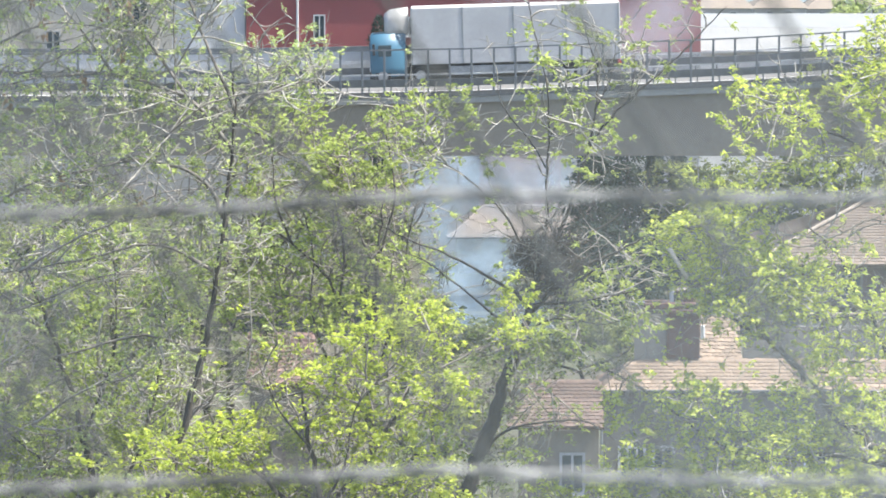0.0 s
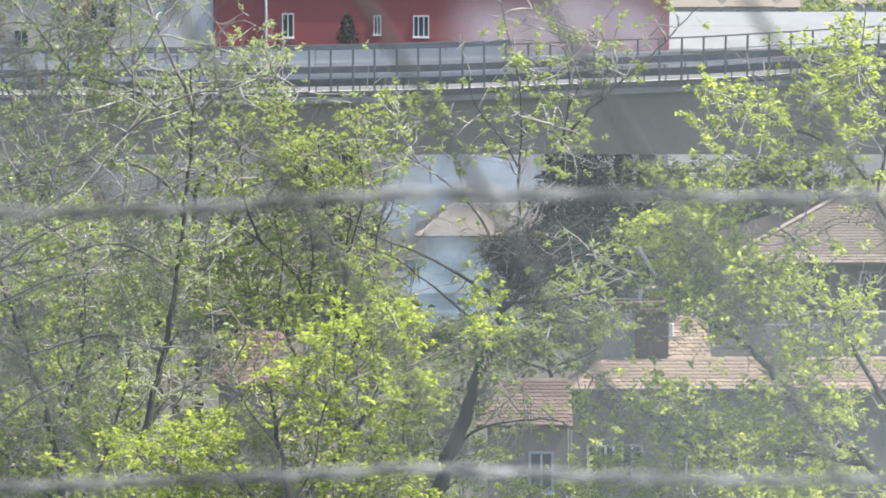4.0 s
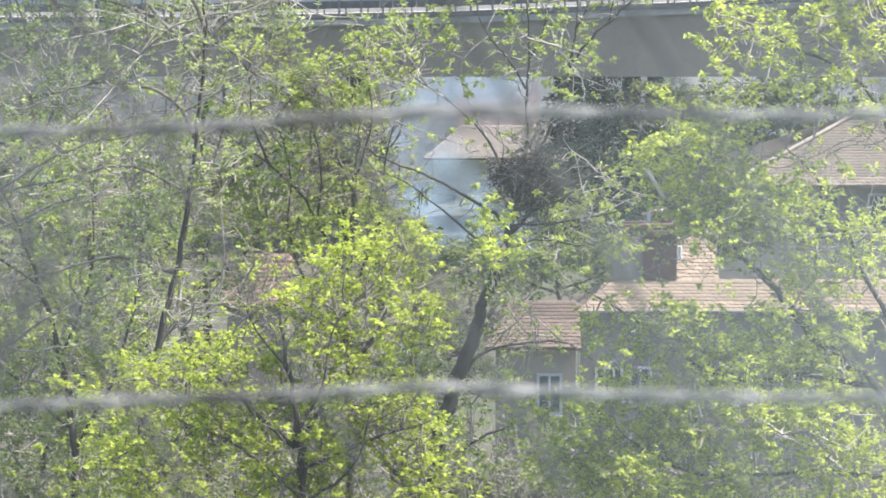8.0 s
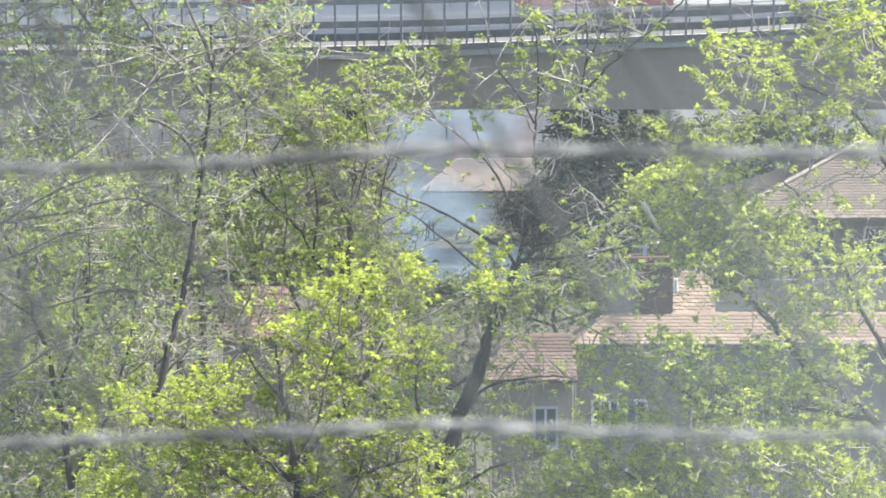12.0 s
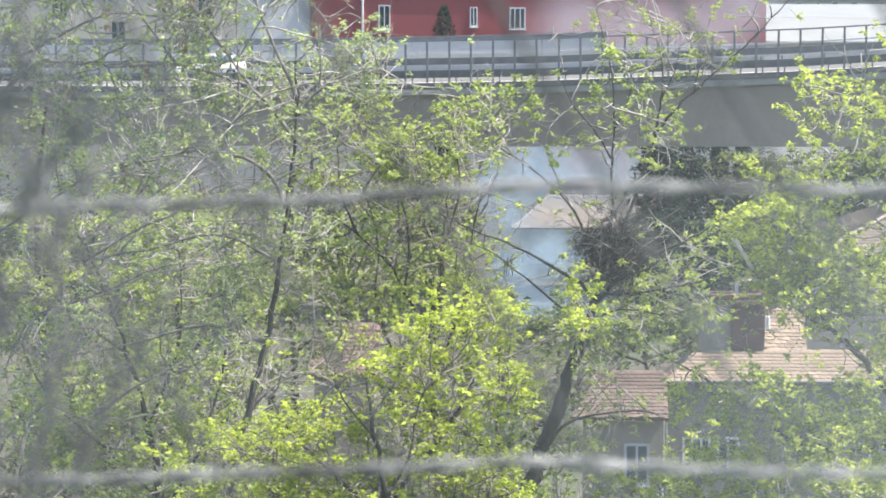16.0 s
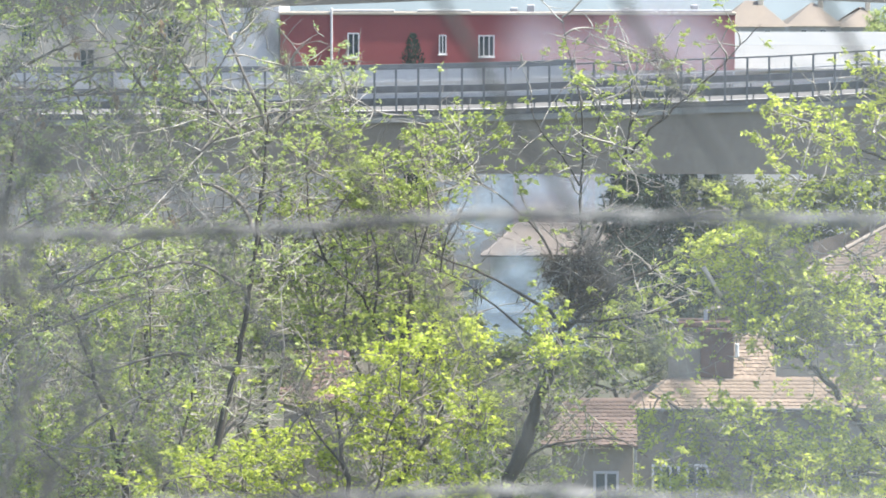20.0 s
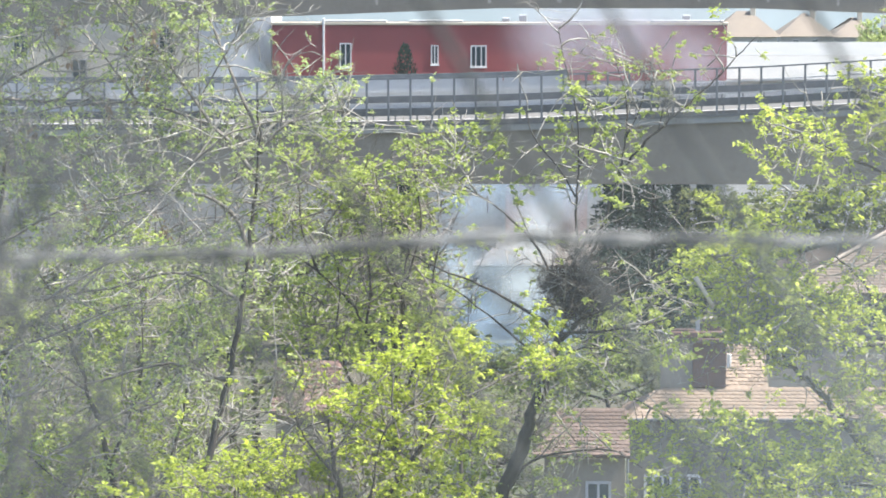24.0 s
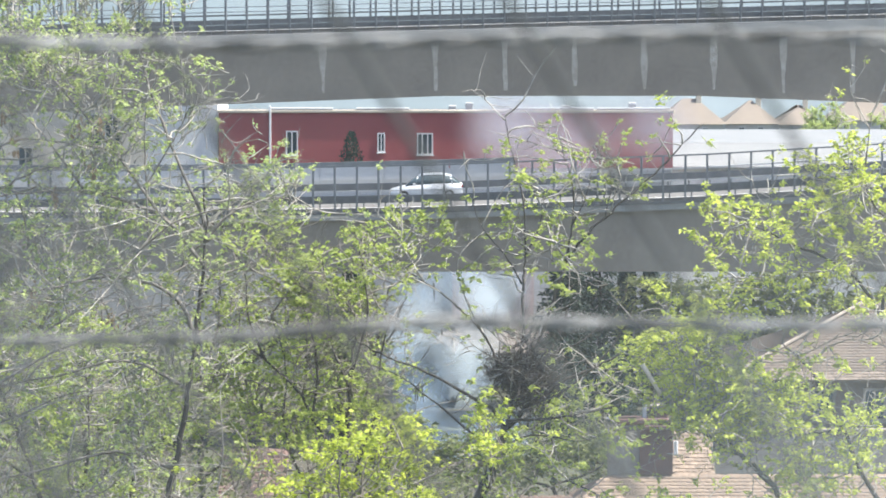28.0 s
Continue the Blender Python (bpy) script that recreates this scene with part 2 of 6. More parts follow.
LEAF_LIME = leaf_material("lime leaf", [(0.282, 0.345, 0.063), (0.415, 0.48, 0.076), (0.125, 0.162, 0.042), (0.49, 0.535, 0.093)], 0.45)
# Brighter leaf copy for the right tree: sunlight put into its tones.
LEAF_SUN = leaf_material("yellow-green leaf brightened as in sun", [(0.35, 0.41, 0.09), (0.48, 0.535, 0.105), (0.15, 0.192, 0.06), (0.55, 0.59, 0.14)], 0.47)
LEAF_DULL = leaf_material("olive leaf", [(0.263, 0.333, 0.136), (0.379, 0.457, 0.164), (0.318, 0.345, 0.163), (0.175, 0.227, 0.094)], 0.5)
# Darker copy of the leaf: shade put into its colour.
LEAF_SHADE = leaf_material("leaf darkened as in shade", [(0.106, 0.125, 0.062), (0.188, 0.213, 0.088), (0.069, 0.088, 0.05)], 0.45)
# Base colour of the hill already holds the distance haze.
HAZE = surface("wooded hill with painted haze", (0.16, 0.20, 0.22), (0.125, 0.165, 0.185), 0.012, 0.95, bump=0.0, fine=0.12)
NEEDLE = leaf_material("dark needle", [(0.026, 0.042, 0.036), (0.04, 0.06, 0.045), (0.02, 0.034, 0.03)], 0.2)
GRASS = surface("grassy slope", (0.05, 0.06, 0.028), (0.058, 0.052, 0.036), 0.25, 0.95, bump=0.8, fine=5, local=False)
SMOKE, SMOKE_THIN = smoke_material(), smoke_material("thin smoke", 0.16, 0.0, (-3.0, 0.6), (0.20, 0.19, 0.22))
SMOKE_WHITE = smoke_material("white smoke", 0.62, 0.0, (-0.3, 0.6), (0.30, 0.355, 0.40))
SMOKE_VEIL = smoke_material("smoke veil", 0.5, 0.0, (-3.0, 0.6), (0.18, 0.185, 0.225))


# ---- mesh helpers ----
def part(name, bm, material, parent, label=""):
    """Links a bmesh as one mesh object under a thing or part."""
    me = bpy.data.meshes.new(name)
    bm.to_mesh(me)
    bm.free()
    me.materials.append(material)
    ob = new(name, me)
    ob.parent = parent
    if label:
        ob["label"] = label
    return ob


def share(name, mesh, parent, m):
    """One more object on a mesh that alike pieces share."""
    ob = new(name, mesh)
    ob.parent = parent
    ob.matrix_basis = m
    return ob


def thing(name, m, label, category, group="", kind=""):
    ob = new(name)
    ob.matrix_basis = m
    return tagged(ob, label, category, group, kind)


def box(bm, x0, y0, z0, x1, y1, z1, bevel=0.0):
    r = bmesh.ops.create_cube(bm, size=1)
    vs = r["verts"]
    bmesh.ops.scale(bm, vec=(x1 - x0, y1 - y0, z1 - z0), verts=vs)
    bmesh.ops.translate(bm, vec=((x0 + x1) / 2, (y0 + y1) / 2, (z0 + z1) / 2), verts=vs)
    if bevel:
        es = list({e for v in vs for e in v.link_edges})
        bmesh.ops.bevel(bm, geom=es, offset=bevel, segments=2, affect="EDGES", profile=0.5)
    return bm


def boxed(*a, bevel=0.0):
    return box(bmesh.new(), *a, bevel=bevel)


def smooth_line(pts, step=4):
    """A rounded line through the points (Catmull-Rom)."""
    p = [Vector(q) for q in pts]
    p = [p[0] * 2 - p[1]] + p + [p[-1] * 2 - p[-2]]
    out = []
    for i in range(1, len(p) - 2):
        for k in range(step):
            t = k / step
            a, b, c, d = p[i - 1], p[i], p[i + 1], p[i + 2]
            out.append(0.5 * (2 * b + (c - a) * t + (2 * a - 5 * b + 4 * c - d) * t * t + (3 * b - a - 3 * c + d) * t ** 3))
    return out + [p[-2]]


def tube(bm, line, r0, r1, sides=6, wob=0.0, rng=random):
    """A tapering tube along a line of vectors."""
    rings, n = [], len(line)
    for i, c in enumerate(line):
        d = (line[min(i + 1, n - 1)] - line[max(i - 1, 0)]).normalized()
        u = d.cross(Vector((0.3, 1, 0.2))).normalized()
        w = d.cross(u)
        r = r0 + (r1 - r0) * i / (n - 1)
        r *= 1 + wob * (rng.random() - 0.5)
        rings.append([bm.verts.new(c + (u * math.cos(a) + w * math.sin(a)) * r) for a in (2 * math.pi * k / sides for k in range(sides))])
    for a, b in zip(rings, rings[1:]):
        for k in range(sides):
            bm.faces.new((a[k], a[(k + 1) % sides], b[(k + 1) % sides], b[k])).smooth = True
    for ring in (rings[0][::-1], rings[-1]):
        bm.faces.new(ring)
    return bm


def raw_mesh(name, verts, faces_of, material, parent, smooth=False):
    """One mesh object from numpy arrays: verts (n, 3), faces (m, 3 or 4)."""
    me = bpy.data.meshes.new(name)
    m, k = faces_of.shape
    me.vertices.add(len(verts))
    me.vertices.foreach_set("co", np.ascontiguousarray(verts, dtype=np.float32).ravel())
    me.loops.add(m * k)
    me.loops.foreach_set("vertex_index", np.ascontiguousarray(faces_of, dtype=np.int32).ravel())
    me.polygons.add(m)
    me.polygons.foreach_set("loop_start", np.arange(0, m * k, k, dtype=np.int32))
    if smooth:
        me.polygons.foreach_set("use_smooth", np.ones(m, dtype=bool))
    me.update(calc_edges=True)
    me.materials.append(material)
    ob = new(name, me)
    ob.parent = parent
    return ob


# ---- ground: one sheet from the camera's slope across the valley to the far hills ----
def ground_z(x, y):
    ys = (-60, 0, 12, 30, 50, 75, 100, 140, 200, 249, 300, 720, 900, 1200, 1800, 5000)
    zs = (24, 18.2, 14.2, 7.0, 2.0, -2.0, -4.5, -8.0, -12.0, -14.5, -16.0, -19.0, 2.0, 60.0, 130.0, 160.0)
    return float(np.interp(y, ys, zs))


def build_ground():
    ys = np.concatenate([np.arange(-60, 320, 4.0), np.arange(320, 1800, 40.0), np.arange(1800, 5001, 400.0)])
    xs = np.concatenate([np.arange(-3000, -100, 290.0), np.arange(-100, 101, 4.0), np.arange(390, 3001, 290.0)])
    rng = np.random.RandomState(3)
    V = np.array([(x, y, ground_z(x, y) + (rng.rand() - 0.5) * (0.35 if y < 320 else 4.0)) for y in ys for x in xs])
    n, q = len(xs), []
    for j in range(len(ys) - 1):
        for i in range(n - 1):
            a = j * n + i
            q.append((a, a + 1, a + n + 1, a + n))
    g = raw_mesh("ground", V, np.array(q), GRASS, None, True)
    tagged(g, "grassy valley slope falling from a hillside", "ground", kind="structure")


build_ground()


def backdrop():
    """The wooded hillside that closes the valley, distance haze painted into its colour."""
    rng = np.random.RandomState(2)
    V, q, n = [], [], 61
    for j in range(8):
        for i in range(n):
            V.append((-900 + 30 * i, 642 + j * 22, -24 + j * 20 + (6 * math.sin(i * 0.7 + j) if j else 0)))
    for j in range(7):
        for i in range(n - 1):
            a = j * n + i
            q.append((a, a + 1, a + n + 1, a + n))
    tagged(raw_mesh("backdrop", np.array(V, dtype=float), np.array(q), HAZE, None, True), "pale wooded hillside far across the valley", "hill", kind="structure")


backdrop()


# ---- the two viaducts ----
def beam_span(bm, x0, x1, ztop, zbot, y0, y1, steps=96):
    """A box along x whose top and bottom heights follow functions of x."""
    rings = []
    for i in range(steps + 1):
        x = x0 + (x1 - x0) * i / steps
        rings.append([bm.verts.new(p) for p in ((x, y0, zbot(x)), (x, y1, zbot(x)), (x, y1, ztop(x)), (x, y0, ztop(x)))])
    for a, b in zip(rings, rings[1:]):
        for k in range(4):
            bm.faces.new((a[k], b[k], b[(k + 1) % 4], a[(k + 1) % 4]))
    bm.faces.new(rings[0])
    bm.faces.new(rings[-1][::-1])
    bmesh.ops.recalc_face_normals(bm, faces=bm.faces)
    return bm


def viaduct(label, edge, under, y0, width, coping, post_h, rails, rear_wall, stains, x0=-768.0, x1=768.0, pitch=1.333, phase=0.0, bays=34):
    """A road on a box girder: beam, coping, road, posts and rails along both edges, piers."""
    v = thing("viaduct", pose(0, 0, 0), label, "bridge", kind="structure")
    part("beam", beam_span(bmesh.new(), x0, x1, lambda x: edge(x) - coping, under, y0 + 0.25, y0 + width - 0.25), CONCRETE, v)
    part("coping", beam_span(bmesh.new(), x0, x1, edge, lambda x: edge(x) - coping + 0.004, y0, y0 + 0.55), CONCRETE_PALE, v, "pale concrete edge of the deck")
    part("rear_coping", beam_span(bmesh.new(), x0, x1, edge, lambda x: edge(x) - coping + 0.004, y0 + width - 0.55, y0 + width), ASPHALT, v)
    part("road", beam_span(bmesh.new(), x0, x1, lambda x: edge(x) + 0.25, lambda x: edge(x) - coping + 0.008, y0 + 0.55, y0 + width - 0.55), ASPHALT, v, "grey asphalt road surface")
    for dy in (0.9, width - 1.1):
        part("lane_line", beam_span(bmesh.new(), x0, x1, lambda x: edge(x) + 0.256, lambda x: edge(x) + 0.245, y0 + dy, y0 + dy + 0.18), WHITE_PAINT, v, "white edge line")
    post = boxed(-0.065, -0.06, 0, 0.065, 0.06, post_h, bevel=0.012)
    me = bpy.data.meshes.new("post")
    post.to_mesh(me)
    me.materials.append(STEEL_DARK)
    low = boxed(-0.04, -0.05, 0, 0.04, 0.05, 1.0, bevel=0.012)
    me_low = bpy.data.meshes.new("guard_post")
    low.to_mesh(me_low)
    me_low.materials.append(STEEL_DARK)
    x0_p = -66.0
    n = int(132.0 / pitch)
    rng = random.Random(5)
    for i in range(n):
        x = x0_p + phase + i * pitch
        if abs(x) > bays:
            continue
        tilt = rng.uniform(-0.5, 0.5)
        share("fence_post", me, v, pose(x, y0 + 0.14, edge(x), tilt, tilt))
        share("guard_post", me_low, v, pose(x + 0.4, y0 + 0.42, edge(x), 0, tilt))
        if i % 3 == 0 or not rear_wall or x + 0.83 > rear_wall[1]:
            share("rear_post", me_low if rear_wall else me, v, pose(x + 0.83, y0 + width - 0.14, edge(x), tilt, -tilt))
    for h0, h1, mat, dy in rails:
        for side in ((y0 + dy,) if h0 > 2 else (y0 + dy, y0 + width - dy - 0.06)):
            part("guard_rail", beam_span(bmesh.new(), x0, x1, lambda x: edge(x) + h1, lambda x: edge(x) + h0, side, side + 0.06), mat, v)
    if rear_wall:
        w0, w1, hh = rear_wall
        bay = 4.0
        for i in range(int((w1 - w0) / bay)):
            x = w0 + i * bay
            part("barrier_panel", beam_span(bmesh.new(), x + 0.03, x + bay - 0.03, lambda q: edge(q) + hh, lambda q: edge(q) + 0.1, y0 + width - 0.3, y0 + width - 0.22, 2), PANEL_GREY, v, "grey panel of the noise barrier")
            part("panel_cap", beam_span(bmesh.new(), x, x + bay - 0.006, lambda q: edge(q) + hh + 0.25, lambda q: edge(q) + hh + 0.004, y0 + width - 0.34, y0 + width - 0.18, 2), STEEL_DARK, v)
    for k, x in enumerate(stains):
        bm = bmesh.new()
        rr = random.Random(k + 11)
        zt, zb, cols = edge(x) - coping - 0.02, under(x) + 0.25 + 0.3 * rr.random(), []
        for i in range(17):
            t = i / 16
            w = (0.17 + 0.06 * math.sin(t * 5 + k) + 0.05 * rr.random()) * (1 - 0.55 * t ** 2)
            c = x + 0.02 * rr.uniform(-1, 1) + 0.06 * t
            z = zt + (zb - zt) * t
            cols.append([bm.verts.new((c - w, y0 + 0.244, z)), bm.verts.new((c + w, y0 + 0.244, z))])
        for a, b in zip(cols, cols[1:]):
            bm.faces.new((a[0], a[1], b[1], b[0]))
        part("lime_streak", bm, STAIN, v, "pale lime streak down the beam")
    for x in range(-760, 761, 80):
        part("pier", boxed(x - 1.6, y0 + 2.0, ground_z(x, y0) - 1, x + 1.6, y0 + width - 2.0, under(x) - 0.004, bevel=0.15), CONCRETE, v)
    return v


def lower_edge(x):
    x = max(-23.0, min(45.0, x))
    return -0.133 + 0.0294 * x + 0.00063 * x * x


def upper_edge(x):
    return 9.80 + 0.0255 * (max(-48.0, min(48.0, x)) + 13.3)


RAILS_LOW = ((-0.04, 0.11, RAIL_GREY, -0.064), (0.57, 1.02, RAIL_GREY, 0.30), (1.24, 1.33, PANEL_GREY, 0.40), (2.74, 2.83, STEEL_DARK, 0.11))
RAILS_UP = ((0.30, 0.62, RAIL_GREY, 0.36), (0.85, 0.95, RAIL_GREY, 0.36), (1.4, 1.46, STEEL, 0.36))
viaduct("lower grey concrete road viaduct with dark steel railings", lower_edge, lambda x: -3.73, 249.0, 10.5, 0.42, 2.85, RAILS_LOW, (-71.6, 4.6, 2.15), (), pitch=1.297, phase=1.229)
viaduct("upper concrete road viaduct with lime streaks and steel railings", upper_edge, lambda x: 6.1 - 0.0012 * min(34.0, abs(x - 8)) ** 2, 262.0, 10.5, 0.7, 3.7, RAILS_UP, None,
        [-20.5, -7.5] + [-0.5 + 4.33 * k for k in range(8)], phase=0.5)


# ---- buildings beyond the viaducts ----
def window(parent, x, y, z, w, h, panes=2, frame_mat=None):
    """A window in a wall that faces the camera: frame, panes and sill; (x, z) is its lower left corner."""
    fm = frame_mat or WHITE_PAINT
    bm = bmesh.new()
    for a in ((x, z, x + 0.09, z + h), (x + w - 0.09, z, x + w, z + h), (x + 0.09, z, x + w - 0.09, z + 0.09), (x + 0.09, z + h - 0.09, x + w - 0.09, z + h)):
        box(bm, a[0], y - 0.06, a[1], a[2], y + 0.05, a[3])
    for k in range(1, panes):
        c = x + w * k / panes
        box(bm, c - 0.04, y - 0.05, z + 0.09, c + 0.04, y + 0.04, z + h - 0.09)
    fr = part("window", bm, fm, parent, "white-framed window")
    for k in range(panes):
        a = x + 0.09 + (w - 0.18) * k / panes
        part("pane", boxed(a + 0.01, y - 0.012, z + 0.1, a + (w - 0.18) / panes - 0.01, y + 0.012, z + h - 0.1), GLASS, fr)
    part("sill", boxed(x - 0.06, y - 0.14, z - 0.07, x + w + 0.06, y - 0.062, z - 0.002), fm, fr)
    return fr


def red_building():
    b = thing("building", pose(0, 0, 0), "long red-rendered building with a white downpipe and white-framed windows", "building")
    y = 300.0
    x0, x1, zt = -15.99, 16.39, 2.81
    part("wall", boxed(x0, y, -1.14, x1, y + 3.9, zt), RED, b)
    # Grey chosen to darken what shows between the leaves.
    part("lower_wall", boxed(x0 + 0.1, y + 0.1, -17.5, x1 - 0.1, y + 3.8, -1.14 - 0.004), PANEL_GREY, b, "grey lower storeys")
    part("pink_wall", boxed(0.65, y + 0.02, -17.5, 6.50, y + 0.096, -6.49), PINK, b, "pink lower bay, paled as through smoke")
    part("parapet", boxed(x0 - 0.1, y - 0.12, zt + 0.004, x1 + 0.1, y + 0.35, zt + 0.2, bevel=0.03), CREAM, b)
    part("roof", boxed(x0, y + 0.36, zt + 0.004, x1, y + 3.9, zt + 0.06), ROOF_GREY, b)
    for u0, u1 in ((-12.36, -7.83), (-6.22, -2.38), (4.68, 10.74), (10.94, 16.19)):
        part("roof_sheet", boxed(u0, y - 0.1, zt + 0.204, u1, y + 0.4, zt + 0.36, bevel=0.05), PANEL_GREY, b, "white roof covering at the edge")
    part("downpipe", boxed(-12.40, y - 0.16, -0.82, -12.24, y - 0.004, zt + 0.5, bevel=0.04), WHITE_PAINT, b, "white downpipe")
    for u, v, w, h, n in ((-11.19, -0.22, 0.85, 1.75, 2), (-4.68, -0.01, 0.55, 1.4, 2), (-1.86, -0.18, 1.15, 1.55, 3)):
        window(b, u, y, v, w, h, n)
    for k, u in enumerate((0.65, 1.86, 8.72, 13.57)):
        part("roof_vent", boxed(u - 0.25, y + 2, zt + 0.062, u + 0.3, y + 2.6, zt + 0.4 + 0.2 * (k % 2), bevel=0.05), PANEL_GREY, b)
    return b


def white_building():
    b = thing("building", pose(0, 0, 0), "tall white-rendered block beside the red building", "building")
    y, x1 = 300.3, -16.07
    x0 = x1 - 30
    part("wall", boxed(x0, y, -17.5, x1, y + 15, 6.4), WHITE, b)
    part("side_bay", boxed(x0, y - 0.5, -17.5, x1 - 5.2, y - 0.004, 6.2), CREAM_PALE, b, "pale cream rendered bay")
    for u, v, w, h, n in ((-25.4, 0.45, 1.15, 2.3, 2), (-24.1, 0.45, 1.15, 2.3, 2), (-30.3, -1.2, 1.1, 1.6, 2), (-34.5, 0.45, 1.15, 2.3, 2)):
        window(b, u, y - 0.504, v, w, h, n, PANEL_GREY)
    # Grey slab added so that the gaps in the foliage look darker.
    part("base_wall", boxed(x0, y - 0.7, -17.5, x1 - 0.1, y - 0.504, -3.0), PANEL_GREY, b, "grey slab added before the base storeys")
    part("roof", boxed(x0 - 0.3, y - 0.8, 6.404, x1 + 0.2, y + 15.3, 6.7, bevel=0.04), CONCRETE_PALE, b)
    return b


def warehouse():
    """A low hall: a ribbed sheet roof that slopes to the viaduct, a flat roof behind it."""
    b = thing("warehouse", pose(0, 0, 0), "low broad hall with a ribbed white sheet roof", "building")
    y, z, x0 = 304.0, -1.26, 16.6
    part("wall", boxed(x0, y + 0.3, -18, x0 + 44, y + 21, z - 0.1), WHITE, b)
    tip = pose(0, y, z, 15)
    for i in range(11):
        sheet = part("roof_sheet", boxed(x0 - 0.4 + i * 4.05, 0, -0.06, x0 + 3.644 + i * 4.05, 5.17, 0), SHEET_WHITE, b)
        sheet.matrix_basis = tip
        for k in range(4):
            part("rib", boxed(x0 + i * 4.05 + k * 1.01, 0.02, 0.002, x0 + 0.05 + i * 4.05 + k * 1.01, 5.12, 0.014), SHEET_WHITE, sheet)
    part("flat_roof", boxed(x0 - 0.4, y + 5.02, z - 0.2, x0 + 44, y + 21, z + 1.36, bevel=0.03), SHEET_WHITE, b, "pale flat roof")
    part("gutter", boxed(x0 - 0.4, y - 0.14, z - 0.16, x0 + 44, y - 0.004, z - 0.02, bevel=0.02), PANEL_GREY, b)
    return b


def far_house(x, y, z, w, d, h, roof_h, wall_mat, label):
    b = thing("house", pose(x, y, z), label, "house", "houses on the far slope")
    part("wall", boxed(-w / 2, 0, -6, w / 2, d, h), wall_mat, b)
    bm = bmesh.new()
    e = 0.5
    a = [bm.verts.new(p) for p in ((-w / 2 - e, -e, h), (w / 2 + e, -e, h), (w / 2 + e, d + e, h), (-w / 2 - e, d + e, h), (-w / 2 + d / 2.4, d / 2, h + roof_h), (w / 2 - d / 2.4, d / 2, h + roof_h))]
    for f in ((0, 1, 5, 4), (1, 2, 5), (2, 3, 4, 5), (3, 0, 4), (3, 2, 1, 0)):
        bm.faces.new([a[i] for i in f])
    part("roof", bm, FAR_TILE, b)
    for i in range(2):
        window(b, -w / 2 + 1.6 + i * (w - 4.4), -0.004, h - 1.5, 0.9, 1.1)
    part("chimney", boxed(w * 0.1, d * 0.4, h + roof_h * 0.5, w * 0.1 + 0.7, d * 0.4 + 0.7, h + roof_h + 0.9, bevel=0.04), CREAM, b)
    return b


red_building()
white_building()
warehouse()
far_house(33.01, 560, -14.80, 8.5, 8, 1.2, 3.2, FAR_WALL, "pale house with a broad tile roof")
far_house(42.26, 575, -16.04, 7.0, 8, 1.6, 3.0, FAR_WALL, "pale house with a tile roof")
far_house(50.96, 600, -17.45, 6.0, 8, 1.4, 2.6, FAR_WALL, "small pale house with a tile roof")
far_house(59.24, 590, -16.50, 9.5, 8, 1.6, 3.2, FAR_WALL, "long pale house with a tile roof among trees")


# ---- the near houses ----
def tile_mesh(mat, w=0.24, length=0.29):
    """A curved clay tile, a little proud at its lower end."""
    bm = bmesh.new()
    rows = []
    for j, (yy, lift) in enumerate(((0.0, 0.038), (length, 0.008))):
        rows.append([bm.verts.new((w * (i / 3 - 0.5), yy, lift + 0.012 * math.sin(math.pi * i / 3))) for i in range(4)])
    low = [bm.verts.new((v.co.x, 0.0, v.co.z - 0.03)) for v in rows[0]]
    for i in range(3):
        bm.faces.new((rows[0][i], rows[0][i + 1], rows[1][i + 1], rows[1][i]))
        bm.faces.new((low[i], low[i + 1], rows[0][i + 1], rows[0][i]))
    me = bpy.data.meshes.new("roof_tile")
    bm.to_mesh(me)
    bm.free()
    me.materials.append(mat)
    return me


TILE_NEW_ME, TILE_OLD_ME, TILE_FAR_ME, TILE_BROWN_ME = tile_mesh(TILE), tile_mesh(TILE_OLD), tile_mesh(TILE_FAR), tile_mesh(TILE_BROWN)


